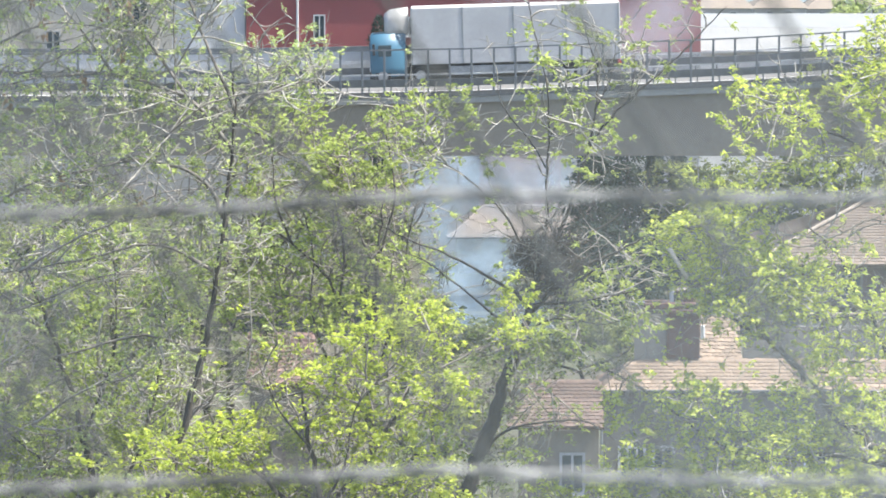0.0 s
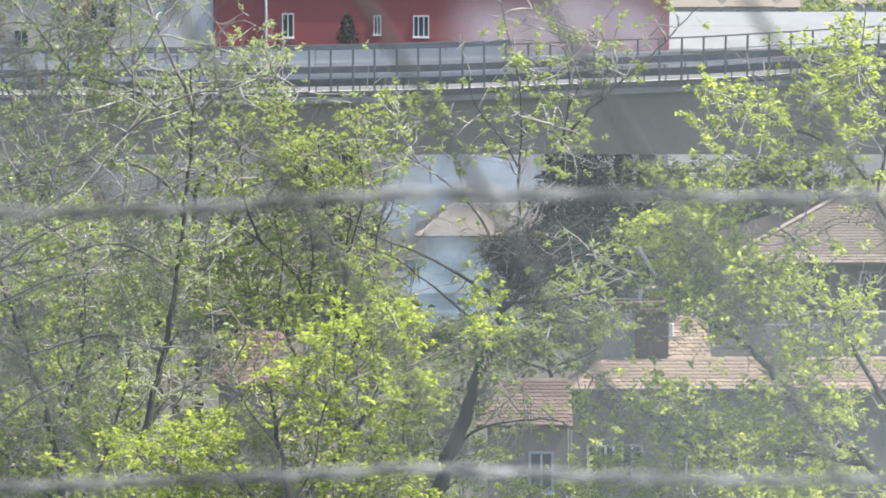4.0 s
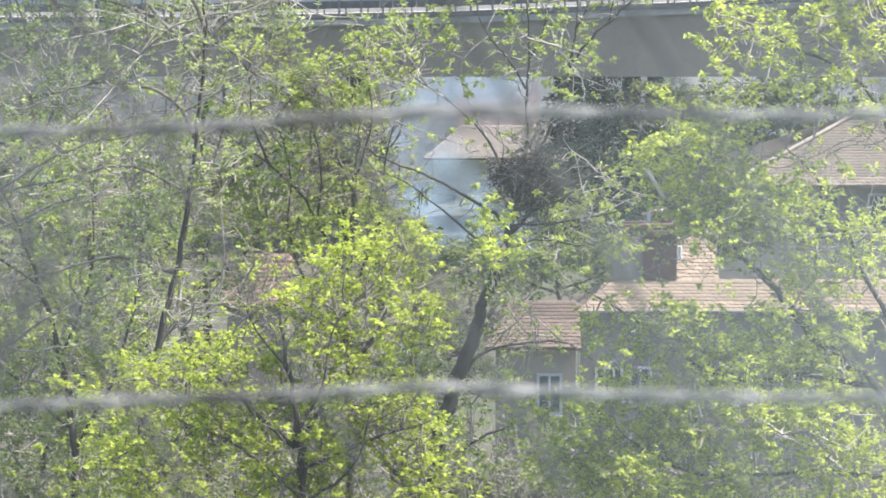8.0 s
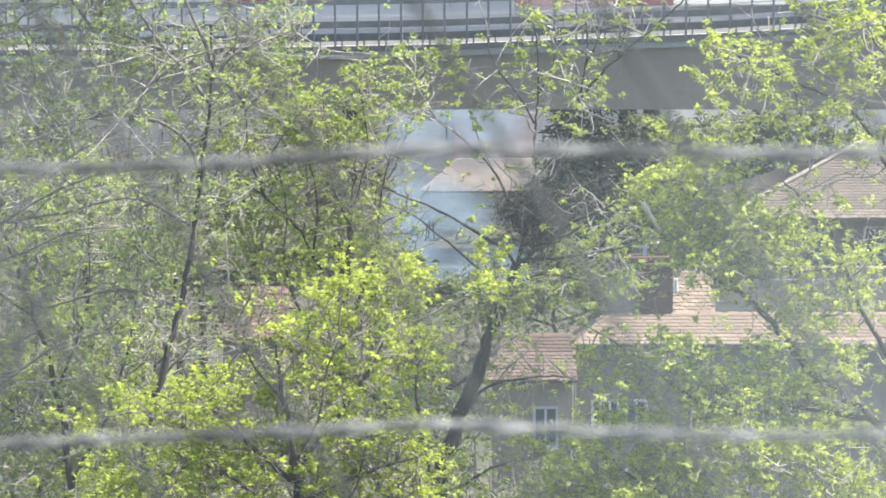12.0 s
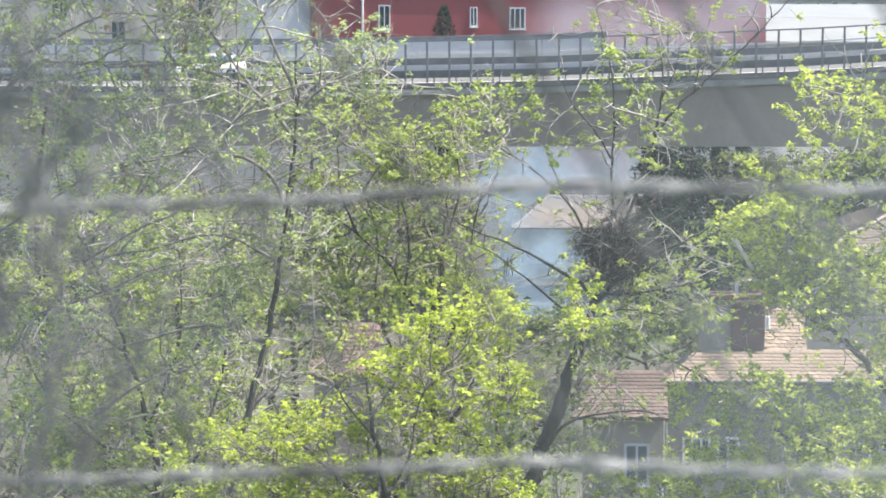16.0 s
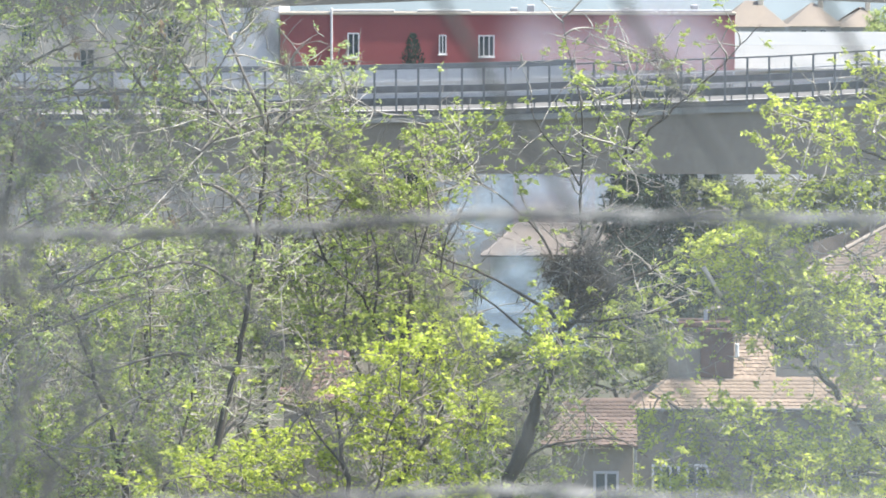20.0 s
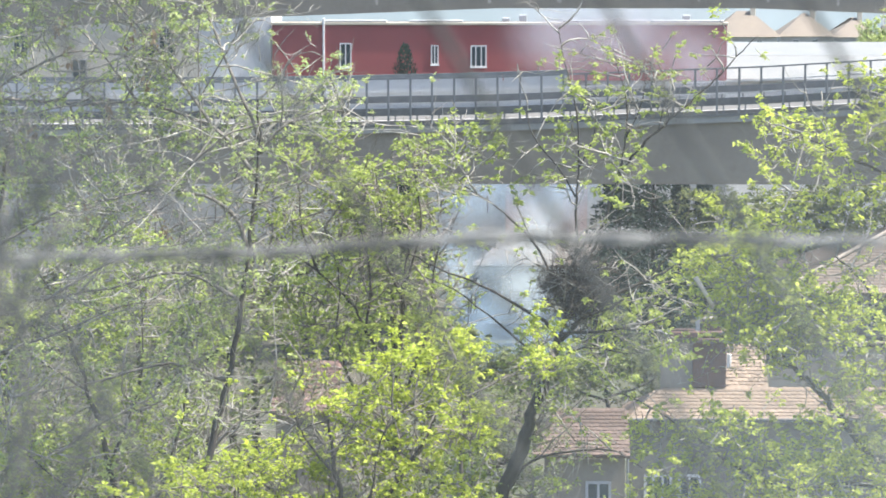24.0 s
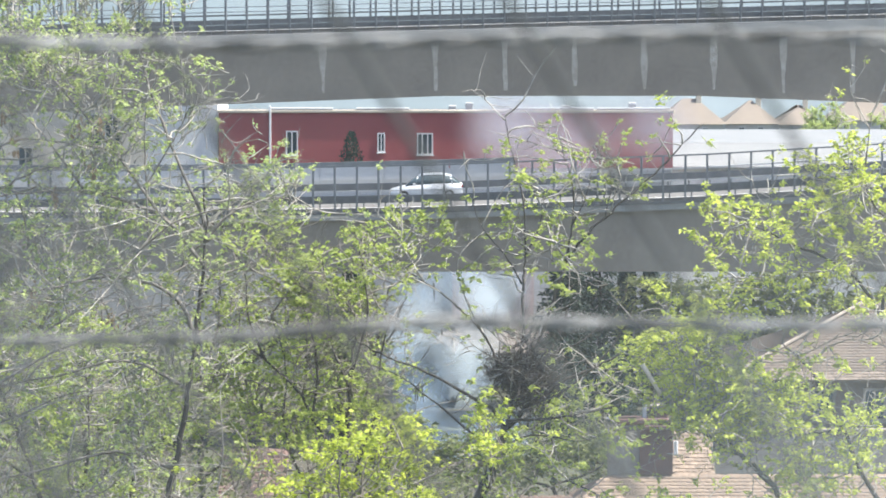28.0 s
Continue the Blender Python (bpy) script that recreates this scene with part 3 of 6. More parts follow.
def roof_plane(parent, m, x0, x1, length, mat, tiles, picked, left_hip=0.0, seed=1):
    """A tiled slope: m puts its eave at local y = 0 and tips it; the first picked tiles are parts, the rest one joined part."""
    deck = bmesh.new()
    vs = [deck.verts.new(p) for p in ((x0, 0, -0.1), (x1, 0, -0.1), (x1, length, -0.1), (x0 + left_hip, length, -0.1), (x0, 0, 0), (x1, 0, 0), (x1, length, 0), (x0 + left_hip, length, 0))]
    for f in ((3, 2, 1, 0), (4, 5, 6, 7), (0, 1, 5, 4), (1, 2, 6, 5), (2, 3, 7, 6), (3, 0, 4, 7)):
        deck.faces.new([vs[i] for i in f])
    slope = part("roof_deck", deck, mat, parent)
    slope.matrix_basis = m
    if left_hip:
        far = m.inverted() @ Vector((x0, (m @ Vector((0, length, 0))).y * 2 - m.translation.y, m.translation.z))
        hip = bmesh.new()
        hip.faces.new([hip.verts.new(p) for p in ((x0, 0, 0), (x0 + left_hip, length, 0), far)])
        bmesh.ops.solidify(hip, geom=hip.faces[:], thickness=0.05)
        part("hip_slope", hip, mat, slope)
    rng = random.Random(seed)
    src = np.array([v.co[:] for v in tiles.vertices])
    quads = np.array([p.vertices[:] for p in tiles.polygons])
    rest_v, rest_f, made = [], [], 0
    for j in range(int(length / 0.2)):
        for i in range(int((x1 - x0) / 0.22)):
            x = x0 + 0.12 + i * 0.22 + 0.11 * (j % 2)
            if x < x0 + left_hip * (j * 0.2 + 0.2) / length:
                continue
            p = Matrix.Translation((x + rng.uniform(-0.012, 0.012), j * 0.2 + rng.uniform(-0.015, 0.015), 0.004)) @ pose(0, 0, 0, rng.uniform(-1.2, 1.2), rng.uniform(-2, 2), rng.uniform(-2.2, 2.2))
            if made < picked:
                share("roof_tile", tiles, slope, p)
                made += 1
            else:
                mm = np.array(p)
                rest_f.append(quads + len(rest_v) * len(src))
                rest_v.append(src @ mm[:3, :3].T + mm[:3, 3])
    if rest_v:
        o = raw_mesh("roof_tiles", np.concatenate(rest_v), np.concatenate(rest_f), mat, slope)
        o["kind"] = "stuff"
    return slope


def house_a():
    """The near house: a low front roof over a grey wall, a taller slope behind it, a brick side."""
    h = thing("house", pose(0, 0, 0), "old grey plastered house with worn orange clay tile roofs", "house")
    y = 140.0
    roof_plane(h, pose(0, y - 0.5, -1.19, 27, 0, 0), 4.30, 16.13, 1.9, TILE, TILE_NEW_ME, 130, 1.3, 1)
    roof_plane(h, pose(0, y + 1.25, -0.53, 30, 0, 0), 7.76, 9.19, 2.7, TILE, TILE_NEW_ME, 60, 0, 2)
    roof_plane(h, pose(0, y - 2.3, -2.12, 27, 0, 0), 1.22, 4.43, 2.6, TILE_BROWN, TILE_BROWN_ME, 110, 0.9, 3)
    part("wall", boxed(4.41, y, -10, 16.13, y + 0.9, -1.22), GREY_WALL, h, "grey weathered plaster wall")
    # Darker wall tone stands in for shade under the eave.
    part("side_wall", boxed(1.62, y - 1.8, -10, 4.28, y - 0.004, -2.01 + 0.15), CONCRETE, h, "brownish side wall darkened as in eave shade")
    part("gutter", boxed(4.42, y - 0.62, -1.25, 16.02, y - 0.5, -1.13, bevel=0.03), RAIL_GREY, h)
    part("downpipe", boxed(4.32, y - 2.0, -9, 4.41, y - 1.88, -2.06, bevel=0.04), STEEL, h, "grey downpipe")
    part("dormer_wall", boxed(5.55, y + 1.1, -3, 6.63, y + 1.3, 1.5), GREY_WALL, h, "grey plaster side of the dormer")
    part("dormer_edge", boxed(5.45, y + 1.0, 1.504, 6.66, y + 1.5, 1.6, bevel=0.02), RAIL_GREY, h)
    part("brick_wall", boxed(6.634, y + 1.02, -0.3, 7.75, y + 1.25, 1.2), BRICK, h, "dull red bare brickwork")
    part("dormer_roof", boxed(6.67, y + 0.85, 1.204, 7.9, y + 1.75, 1.38, bevel=0.04), BRICK, h, "red-brown edge of the dormer's roof")
    part("chimney", boxed(6.98, y + 1.15, 1.384, 7.6, y + 1.6, 1.95, bevel=0.03), BRICK, h, "short brick chimney")
    part("chimney_cap", boxed(6.92, y + 1.09, 1.954, 7.66, y + 1.66, 2.03, bevel=0.02), CONCRETE, h)
    part("flue_pipe", boxed(6.74, y + 1.2, 1.384, 6.88, y + 1.34, 2.25, bevel=0.04), PANEL_GREY, h, "pale flue pipe")
    part("vent_pipe", boxed(7.78, y + 0.86, 0.35, 7.92, y + 1.0, 0.85, bevel=0.03), WHITE_PAINT, h, "short white vent pipe")
    part("upper_wall", boxed(9.22, y + 1.3, -3, 16.25, y + 1.42, 0.76), GREY_WALL, h, "pale upper wall")
    part("dormer_roof", boxed(5.86, y + 0.9, 1.394, 7.86, y + 1.75, 1.6, bevel=0.04), BRICK, h, "red-brown edge of the dormer's roof")
    part("verge", boxed(7.67, y + 1.15, -0.49, 7.76, y + 1.3, 0.95), WHITE_PAINT, h)
    for u, v, w, hh, n in ((6.11, -4.41, 0.78, 1.3, 2), (4.97, -4.27, 0.95, 1.15, 3), (8.97, -4.41, 0.8, 1.3, 2), (11.23, -4.41, 0.8, 1.3, 2), (6.11, -6.87, 0.8, 1.4, 2)):
        window(h, u, y - 0.004, v, w, hh, n)
    window(h, 2.97, y - 1.804, -4.45, 0.85, 1.4, 2, PANEL_GREY)
    return h


def house_b():
    """The house behind: a hipped brown roof, a wall darkened for shade and a balcony slab."""
    h = thing("house", pose(0, 0, 0), "brown-roofed house with a hipped tile roof and a balcony", "house")
    y = 166.0
    roof_plane(h, pose(0, y - 0.7, -0.06, 28, 0, 0), 11.10, 21.68, 5.4, TILE_OLD, TILE_OLD_ME, 150, 5.9, 4)
    # Wall and window frames carry the eave's shade in their colour.
    part("wall", boxed(11.75, y, -12, 21.81, y + 9, -0.10), BROWN_WALL, h, "brown wall under the eave, darkened as in shade")
    part("balcony", boxed(12.38, y - 2.0, -2.11, 21.54, y - 1.62, -1.82, bevel=0.03), CONCRETE, h, "grey balcony slab")
    part("balcony_wall", boxed(12.49, y - 1.9, -12, 21.54, y - 1.6, -2.09 - 0.004), CONCRETE_PALE, h)
    part("hip_ridge", tube(bmesh.new(), smooth_line([(11.05, 165.22, 0.0), (13.0, 166.8, 0.85), (17.0, 170.0, 2.56)], 6), 0.085, 0.085, 8), RIDGE, h, "pale ridge tiles along the hip")
    window(h, 14.66, y - 0.004, -1.75, 0.9, 1.3, 2, GREY_WALL)
    window(h, 16.67, y - 0.004, -1.75, 0.9, 1.3, 2, GREY_WALL)
    return h


def gap_house():
    h = thing("house", pose(0, 0, 0), "small pale house with a haze-paled tile roof under the viaduct", "house")
    y = 290.0
    roof_plane(h, pose(0, y - 0.5, -13.24, 24, 0, 0), -1.63, 8.79, 4.6, TILE_FAR, TILE_FAR_ME, 0, 2.6, 5)
    part("wall", boxed(-0.94, y, -17.5, 8.43, y + 8, -13.22), WHITE, h, "pale rendered wall")
    return h


def shed():
    """A low outbuilding with a terracotta roof, half hidden in the growth."""
    h = thing("shed", pose(0, 0, 0), "low shed with a terracotta tile roof among trees", "shed")
    y = 140.0
    roof_plane(h, pose(0, y - 0.3, -0.99, 32, 0, 0), -7.55, -5.24, 2.6, TERRACOTTA, tile_mesh(TERRACOTTA), 60, 0, 6)
    part("wall", boxed(-7.4, y, ground_z(0, y) - 0.5, -5.39, y + 1.9, -1.07), CONCRETE, h, "dull brownish plaster wall")
    return h


shed()
house_a()
house_b()
gap_house()


# ---- what is near the camera: a wire fence and an added haze sheet ----
def fence():
    f = thing("wire_fence", pose(0, 0, 0), "old wire fence of twisted strands and slanting wires", "fence")
    y = 1.5
    for k, (v0, v1) in enumerate(((19.94, 19.94), (19.83, 19.84), (19.74, 19.74))):
        dip = ((0, 0, 0, 0), (0.0028, 0.0, 0.0028, 0.0), (-0.0097, -0.0056, 0.0008, -0.0052))[k]
        rng = random.Random(40 + k)
        strand = None
        for s in range(2):
            line = []
            for i in range(721):
                x = -1.2 + 2.4 * i / 720
                a = x / 0.05 * 2 * math.pi + s * math.pi + 0.7 * math.sin(x * 21 + k)
                z = v0 + (v1 - v0) * (x + 0.16) / 0.32 + 0.0016 * math.sin(x * 17 + k * 2) + float(np.interp(x, (-0.158, -0.079, 0.003, 0.134), dip))
                line.append(Vector((x, y + 0.0012 * math.sin(a), z + 0.0014 * math.cos(a))))
            ob = part("strand" if s == 0 else "wire", tube(bmesh.new(), line, 0.00115, 0.00115, 6), WIRE, strand or f)
            strand = strand or ob
    for x in (-0.159, -0.118, -0.077, -0.036, 0.005, 0.044, 0.087, 0.128):
        top, low = Vector((x - 0.36, 0.9, 20.5)), Vector((x + 0.82, 0.9, 18.6))
        mid = (top + low) / 2 + Vector((0.002, 0, 0.001))
        part("slanting_wire", tube(bmesh.new(), smooth_line([top, mid, low], 6), 0.00105, 0.00105, 6), WIRE_DARK, f, "dark slanting wire")
    part("top_bar", boxed(-1.2, 0.9, 20.49, 1.2, 0.93, 20.53, bevel=0.004), STEEL_DARK, f)
    part("brace", boxed(-1.23, 0.93, 20.48, -1.17, 1.5, 20.53), STEEL_DARK, f)
    for x in (-1.2, 1.2):
        part("post", boxed(x - 0.03, 1.5, ground_z(0, 1.5) - 0.3, x + 0.03, 1.56, 20.6, bevel=0.005), STEEL_DARK, f)
    return f


fence()


def haze_sheet():
    """An added sheet between the camera and the fence that lays haze over everything."""
    p = thing("haze_screen", pose(0, 0.42, 0), "added see-through sheet that lays a haze over the view", "glass screen")
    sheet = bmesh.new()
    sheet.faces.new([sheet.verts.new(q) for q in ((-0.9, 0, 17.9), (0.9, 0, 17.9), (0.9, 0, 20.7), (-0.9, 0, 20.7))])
    pane = part("pane", sheet, veil_material(), p, "added haze sheet")
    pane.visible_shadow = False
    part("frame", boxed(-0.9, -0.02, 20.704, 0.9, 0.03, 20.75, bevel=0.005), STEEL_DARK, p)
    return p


haze_sheet()


def weed():
    """Dry stalks of a tall weed that grows at the fence."""
    t = thing("weed", pose(0, 0, 0), "tall dry weed with bare grey stalks by the fence", "plant")
    gz = ground_z(0, 1.0) - 0.05
    for k, (root, pts) in enumerate((
            ((-0.26, 1.0, gz), [(-0.13, 1.00, 19.88), (-0.13, 1.00, 19.90), (-0.12, 1.00, 19.92), (-0.12, 1.00, 19.94), (-0.12, 1.00, 19.96)]),
            ((-0.25, 1.02, gz), [(-0.13, 1.02, 19.83), (-0.13, 1.02, 19.85), (-0.12, 1.02, 19.87), (-0.12, 1.02, 19.89), (-0.12, 1.02, 19.90)]),
            ((-0.22, 0.98, gz), [(-0.12, 0.98, 19.81), (-0.11, 0.98, 19.85), (-0.11, 0.98, 19.88), (-0.10, 0.98, 19.90)]),
            ((-0.19, 1.05, gz), [(-0.12, 1.05, 19.79), (-0.11, 1.05, 19.82), (-0.10, 1.05, 19.84), (-0.09, 1.05, 19.86)]),
            ((-0.28, 0.95, gz), [(-0.12, 0.95, 19.88), (-0.11, 0.95, 19.90), (-0.10, 0.95, 19.91), (-0.10, 0.95, 19.92)]))):
        line = [Vector(root) * 0.5 + Vector(pts[0]) * 0.5] + smooth_line(pts, 6)
        line = [Vector(root)] + line
        st = part("stalk", tube(bmesh.new(), line, 0.0015, 0.0009, 6, 0.2, random.Random(k)), STALK, t)
        rr = random.Random(70 + k)
        for j in range(4):
            p = line[len(line) // 3 + j * 5 % (len(line) // 2)]
            q = p + Vector((rr.uniform(-0.025, 0.025), rr.uniform(-0.01, 0.01), rr.uniform(0.01, 0.03)))
            part("side_shoot", tube(bmesh.new(), [p, (p + q) / 2 + Vector((0, 0, 0.003)), q], 0.0008, 0.0005, 5), STALK, st)
    return t


weed()


# ---- trees ----
def leaf_cloud(name, pos, way, size, material, parent, rng, width=0.52, loose=3.0):
    """Many small folded leaves: each starts at pos and points along way; a small loose keeps their upper sides upwards."""
    n = len(pos)
    way = way / (np.linalg.norm(way, axis=1, keepdims=True) + 1e-9)
    side = np.cross(way, rng.normal(size=(n, 3)) * loose + np.array([0, 0, 1.0]))
    side /= np.linalg.norm(side, axis=1, keepdims=True) + 1e-9
    up = np.cross(side, way)
    s = size[:, None]
    V = np.stack([pos, pos + (way * 0.42 + side * width * 0.5 + up * 0.10) * s, pos + (way * 1.0 - up * 0.08) * s,
                  pos + (way * 0.42 - side * width * 0.5 + up * 0.10) * s, pos + way * 0.5 * s], axis=1).reshape(-1, 3)
    b = np.arange(n)[:, None] * 5
    F = np.concatenate([b + np.array([[0, 1, 4]]), b + np.array([[1, 2, 4]]), b + np.array([[2, 3, 4]]), b + np.array([[3, 0, 4]])])
    ob = raw_mesh(name, V, F, material, parent)
    ob["kind"] = "stuff"
    return ob


def twig_cloud(name, a, b, r, material, parent, rng, sag=0.08):
    """Many thin twigs from a to b, each a three-sided tube of two lengths."""
    n = len(a)
    d = b - a
    L = np.linalg.norm(d, axis=1, keepdims=True) + 1e-9
    d = d / L
    u = np.cross(d, np.array([[0.31, 0.9, 0.23]]))
    u /= np.linalg.norm(u, axis=1, keepdims=True) + 1e-9
    w = np.cross(d, u)
    bend = rng.normal(size=(n, 3)) * L * sag
    kink = rng.normal(size=(n, 3)) * L * sag * 0.2
    rings = []
    for f, k in ((0.0, 1.0), (0.33, 0.85), (0.67, 0.65), (1.0, 0.4)):
        c = a + (b - a) * f + bend * (4 * f * (1 - f)) + kink * math.sin(f * 2 * math.pi)
        for t in (0, 2.094, 4.189):
            rings.append(c + (u * math.cos(t) + w * math.sin(t)) * (r * k)[:, None])
    V = np.stack(rings, axis=1).reshape(-1, 3)
    base = np.arange(n)[:, None] * 12
    F = []
    for j in (0, 3, 6):
        for k in range(3):
            F.append(base + np.array([[j + k, j + (k + 1) % 3, j + 3 + (k + 1) % 3, j + 3 + k]]))
    ob = raw_mesh(name, V, np.concatenate(F), material, parent, True)
    ob["kind"] = "stuff"
    return ob


def winding(name, start, way, length, r, material, parent, rng, steps=9):
    """Many thin winding branches: each turns a little at every step and thins towards its tip. Gives the points they pass."""
    n = len(start)
    way = way / (np.linalg.norm(way, axis=1, keepdims=True) + 1e-9)
    turn = rng.normal(size=(n, 3)) * 0.09
    c, rings, path = start.copy(), [], [start.copy()]
    for k in range(steps):
        u = np.cross(way, np.array([[0.31, 0.9, 0.23]]))
        u /= np.linalg.norm(u, axis=1, keepdims=True) + 1e-9
        w = np.cross(way, u)
        rk = (r * (1 - 0.75 * k / (steps - 1)))[:, None]
        for t in (0, 1.571, 3.142, 4.712):
            rings.append(c + (u * math.cos(t) + w * math.sin(t)) * rk)
        turn = turn * 0.35 + rng.normal(size=(n, 3)) * 0.15
        way = way + turn + np.array([0, 0, 0.03])
        way /= np.linalg.norm(way, axis=1, keepdims=True)
        c = c + way * (length / (steps - 1))[:, None]
        path.append(c.copy())
    V = np.stack(rings, axis=1).reshape(-1, 3)
    base = np.arange(n)[:, None] * 4 * steps
    F = [base + np.array([[4 * j + k, 4 * j + (k + 1) % 4, 4 * j + 4 + (k + 1) % 4, 4 * j + 4 + k]]) for j in range(steps - 1) for k in range(4)]
    ob = raw_mesh(name, V, np.concatenate(F), material, parent, True)
    ob["kind"] = "stuff"
    return np.stack(path[2:steps], axis=1)


def tree(label, base, limbs, crown, leaf_mat, seed, sprigs=46, leaves=7, leaf=0.115, twig_mat=None, bark=None, clump=0.55, twigs=1.0, group="trees on the slope", bare=0, fans=(), dress=0, tuft=0.05, behind=0.0, reach=(0.5, 1.9), lean=(0, 0, 0.4), stout=(0.009, 0.017), deep=True):
    """A tree: trunk and limbs as tapering tubes, fine twigs, and a crown of small leaves.
    limbs: (points, radius at the start, at the end), the first one the trunk; crown: (centre, half width, half height, number of clumps)."""
    t = thing("tree", Matrix.Translation(base), label, "tree", group)
    o = Vector(base)
    rng, rr = np.random.RandomState(seed), random.Random(seed)
    samples = []
    for i, (pts, r0, r1) in enumerate(limbs):
        line = smooth_line([Vector(p) - o for p in pts], 5)
        line = [p + Vector((rr.uniform(-1, 1), rr.uniform(-1, 1), rr.uniform(-1, 1))) * min(0.05, r0 * 0.5) for p in line]
        part("trunk" if i == 0 else "limb", tube(bmesh.new(), line, r0, r1, 8 if r0 > 0.05 else 6, 0.25, rr), bark if bark and i else BARK, t)
        samples += [(p, r0 + (r1 - r0) * k / len(line)) for k, p in enumerate(line)]
    S = np.array([p[:] for p, _ in samples])
    ta, tb, tr, lp, lw, ls = [], [], [], [], [], []

    def rosettes(tips, way, m):
        """Leaves that spread and droop round the end of each shoot, larger on some shoots than on others."""
        p = tips[:, None, :] - way[:, None, :] * rng.uniform(0, 0.13, (m, leaves, 1)) + rng.normal(size=(m, leaves, 3)) * tuft * 0.4
        a = rng.uniform(0, 2 * math.pi, (m, leaves, 1))
        w_ = np.concatenate([np.cos(a), np.sin(a), rng.uniform(-0.85, 0.45, (m, leaves, 1))], axis=2) + way[:, None, :] * 0.35
        big = rng.uniform(0.7, 1.3, (m, 1)) * rng.uniform(0.6, 1.2, (m, leaves))
        lp.append(p.reshape(-1, 3)), lw.append(w_.reshape(-1, 3)), ls.append((leaf * big).reshape(-1))

    for c, w, h, n, *rest in crown:
        thick = rest[0] if rest else 1.0
        c = np.array(c) - np.array(base) + np.array([0, behind, 0])
        for _ in range(n):
            d = rng.normal(size=3)
            d *= rng.rand() ** 0.4 / (np.linalg.norm(d) + 1e-9)
            k = c + d * np.array([w, max(w, 1.6) if deep else min(w, 0.8), h])
            near = S[np.argmin(((S - k) ** 2 * np.array([1, 1, 0.6])).sum(1) + rng.rand(len(S)) * 0.15)]
            S = np.concatenate([S, [k, (k + near) / 2]])
            ta.append(near), tb.append(k), tr.append(0.022)
            rc = clump * rng.uniform(0.6, 1.3)
            m = max(3, int(sprigs * thick * rng.uniform(0.5, 1.4)))
            q = rng.normal(size=(m, 3))
            q *= (rng.rand(m, 1) ** 0.5) / (np.linalg.norm(q, axis=1, keepdims=True) + 1e-9)
            q = k + q * rc * np.array([1.15, 0.7, 0.72])
            way = (q - near) / (np.linalg.norm(q - near, axis=1, keepdims=True) + 1e-9) * 0.6 + rng.normal(size=(m, 3)) * 0.5 + np.array([0, 0, 0.35])
            way /= np.linalg.norm(way, axis=1, keepdims=True)
            ln = rng.uniform(0.18, 0.5, size=(m, 1))
            for i in range(m):
                if rng.rand() < twigs:
                    back = k if rng.rand() < 0.1 else q[i] - way[i] * rng.uniform(0.15, 0.5)
                    ta.append(back), tb.append(q[i]), tr.append(0.013)
                    ta.append(q[i]), tb.append(q[i] + way[i] * ln[i]), tr.append(0.010)
            if leaves:
                rosettes(q + way * ln, way, m)
    if bare:
        thin = np.array([p[:] for p, r in samples if r < 0.06])
        s = thin[rng.randint(0, len(thin), bare)]
        way = rng.normal(size=(bare, 3)) * np.array([1.0, 0.45, 0.6]) * 0.8 + np.array(lean)
        path = winding("branchlets", s, way, rng.uniform(*reach, bare), rng.uniform(*stout, bare), twig_mat or BARK_PALE, t, rng)
        side = path.reshape(-1, 3)[rng.permutation(bare * path.shape[1])[:bare * 3]]
        way = rng.normal(size=(len(side), 3)) * np.array([1.0, 0.5, 0.7]) + np.array([0, 0, 0.3])
        ends = winding("twiglets", side, way, rng.uniform(0.15, 0.8, len(side)), rng.uniform(0.007, 0.013, len(side)), twig_mat or BARK_PALE, t, rng, 6)
        samples += [(p, 0.01) for p in path[:, 2:].reshape(-1, 3)[::2]] + [(p, 0.01) for p in ends[:, -1]]
    if dress:
        # short shoots with a tuft of leaves each, all along the thin limbs
        spots = np.array([p[:] for p, r in samples if r < 0.03])
        m = int(dress)
        s = spots[rng.randint(0, len(spots), m)] + rng.normal(size=(m, 3)) * 0.05
        way = rng.normal(size=(m, 3)) * np.array([1, 0.6, 0.8]) + np.array([0, 0, 0.5])
        way /= np.linalg.norm(way, axis=1, keepdims=True)
        q = s + way * rng.uniform(0.08, 0.42, size=(m, 1))
        ta.extend(s), tb.extend(q), tr.extend([0.008] * m)
        if leaves:
            rosettes(q, way, m)
    for root, mid, w, h, n in fans:
        root, mid = np.array(root) - np.array(base), np.array(mid) - np.array(base)
        for _ in range(n):
            e = mid + rng.uniform(-1, 1, 3) * np.array([w, 0.35, h])
            s = root + (mid - root) * rng.uniform(0, 0.45) + rng.normal(size=3) * 0.05
            ta.append(s), tb.append(e), tr.append(rng.uniform(0.010, 0.022))
            for _ in range(3):
                f = s + (e - s) * rng.uniform(0.4, 0.9)
                ta.append(f), tb.append(f + rng.normal(size=3) * 0.16 + np.array([0, 0, 0.12])), tr.append(0.008)
    twig_cloud("twigs", np.array(ta), np.array(tb), np.array(tr), twig_mat or BARK_PALE, t, rng)
    if leaves:
        leaf_cloud("foliage", np.concatenate(lp), np.concatenate(lw), np.concatenate(ls), leaf_mat, t, rng, 0.52, 1.1)
    return t


G70 = ground_z(0, 70)
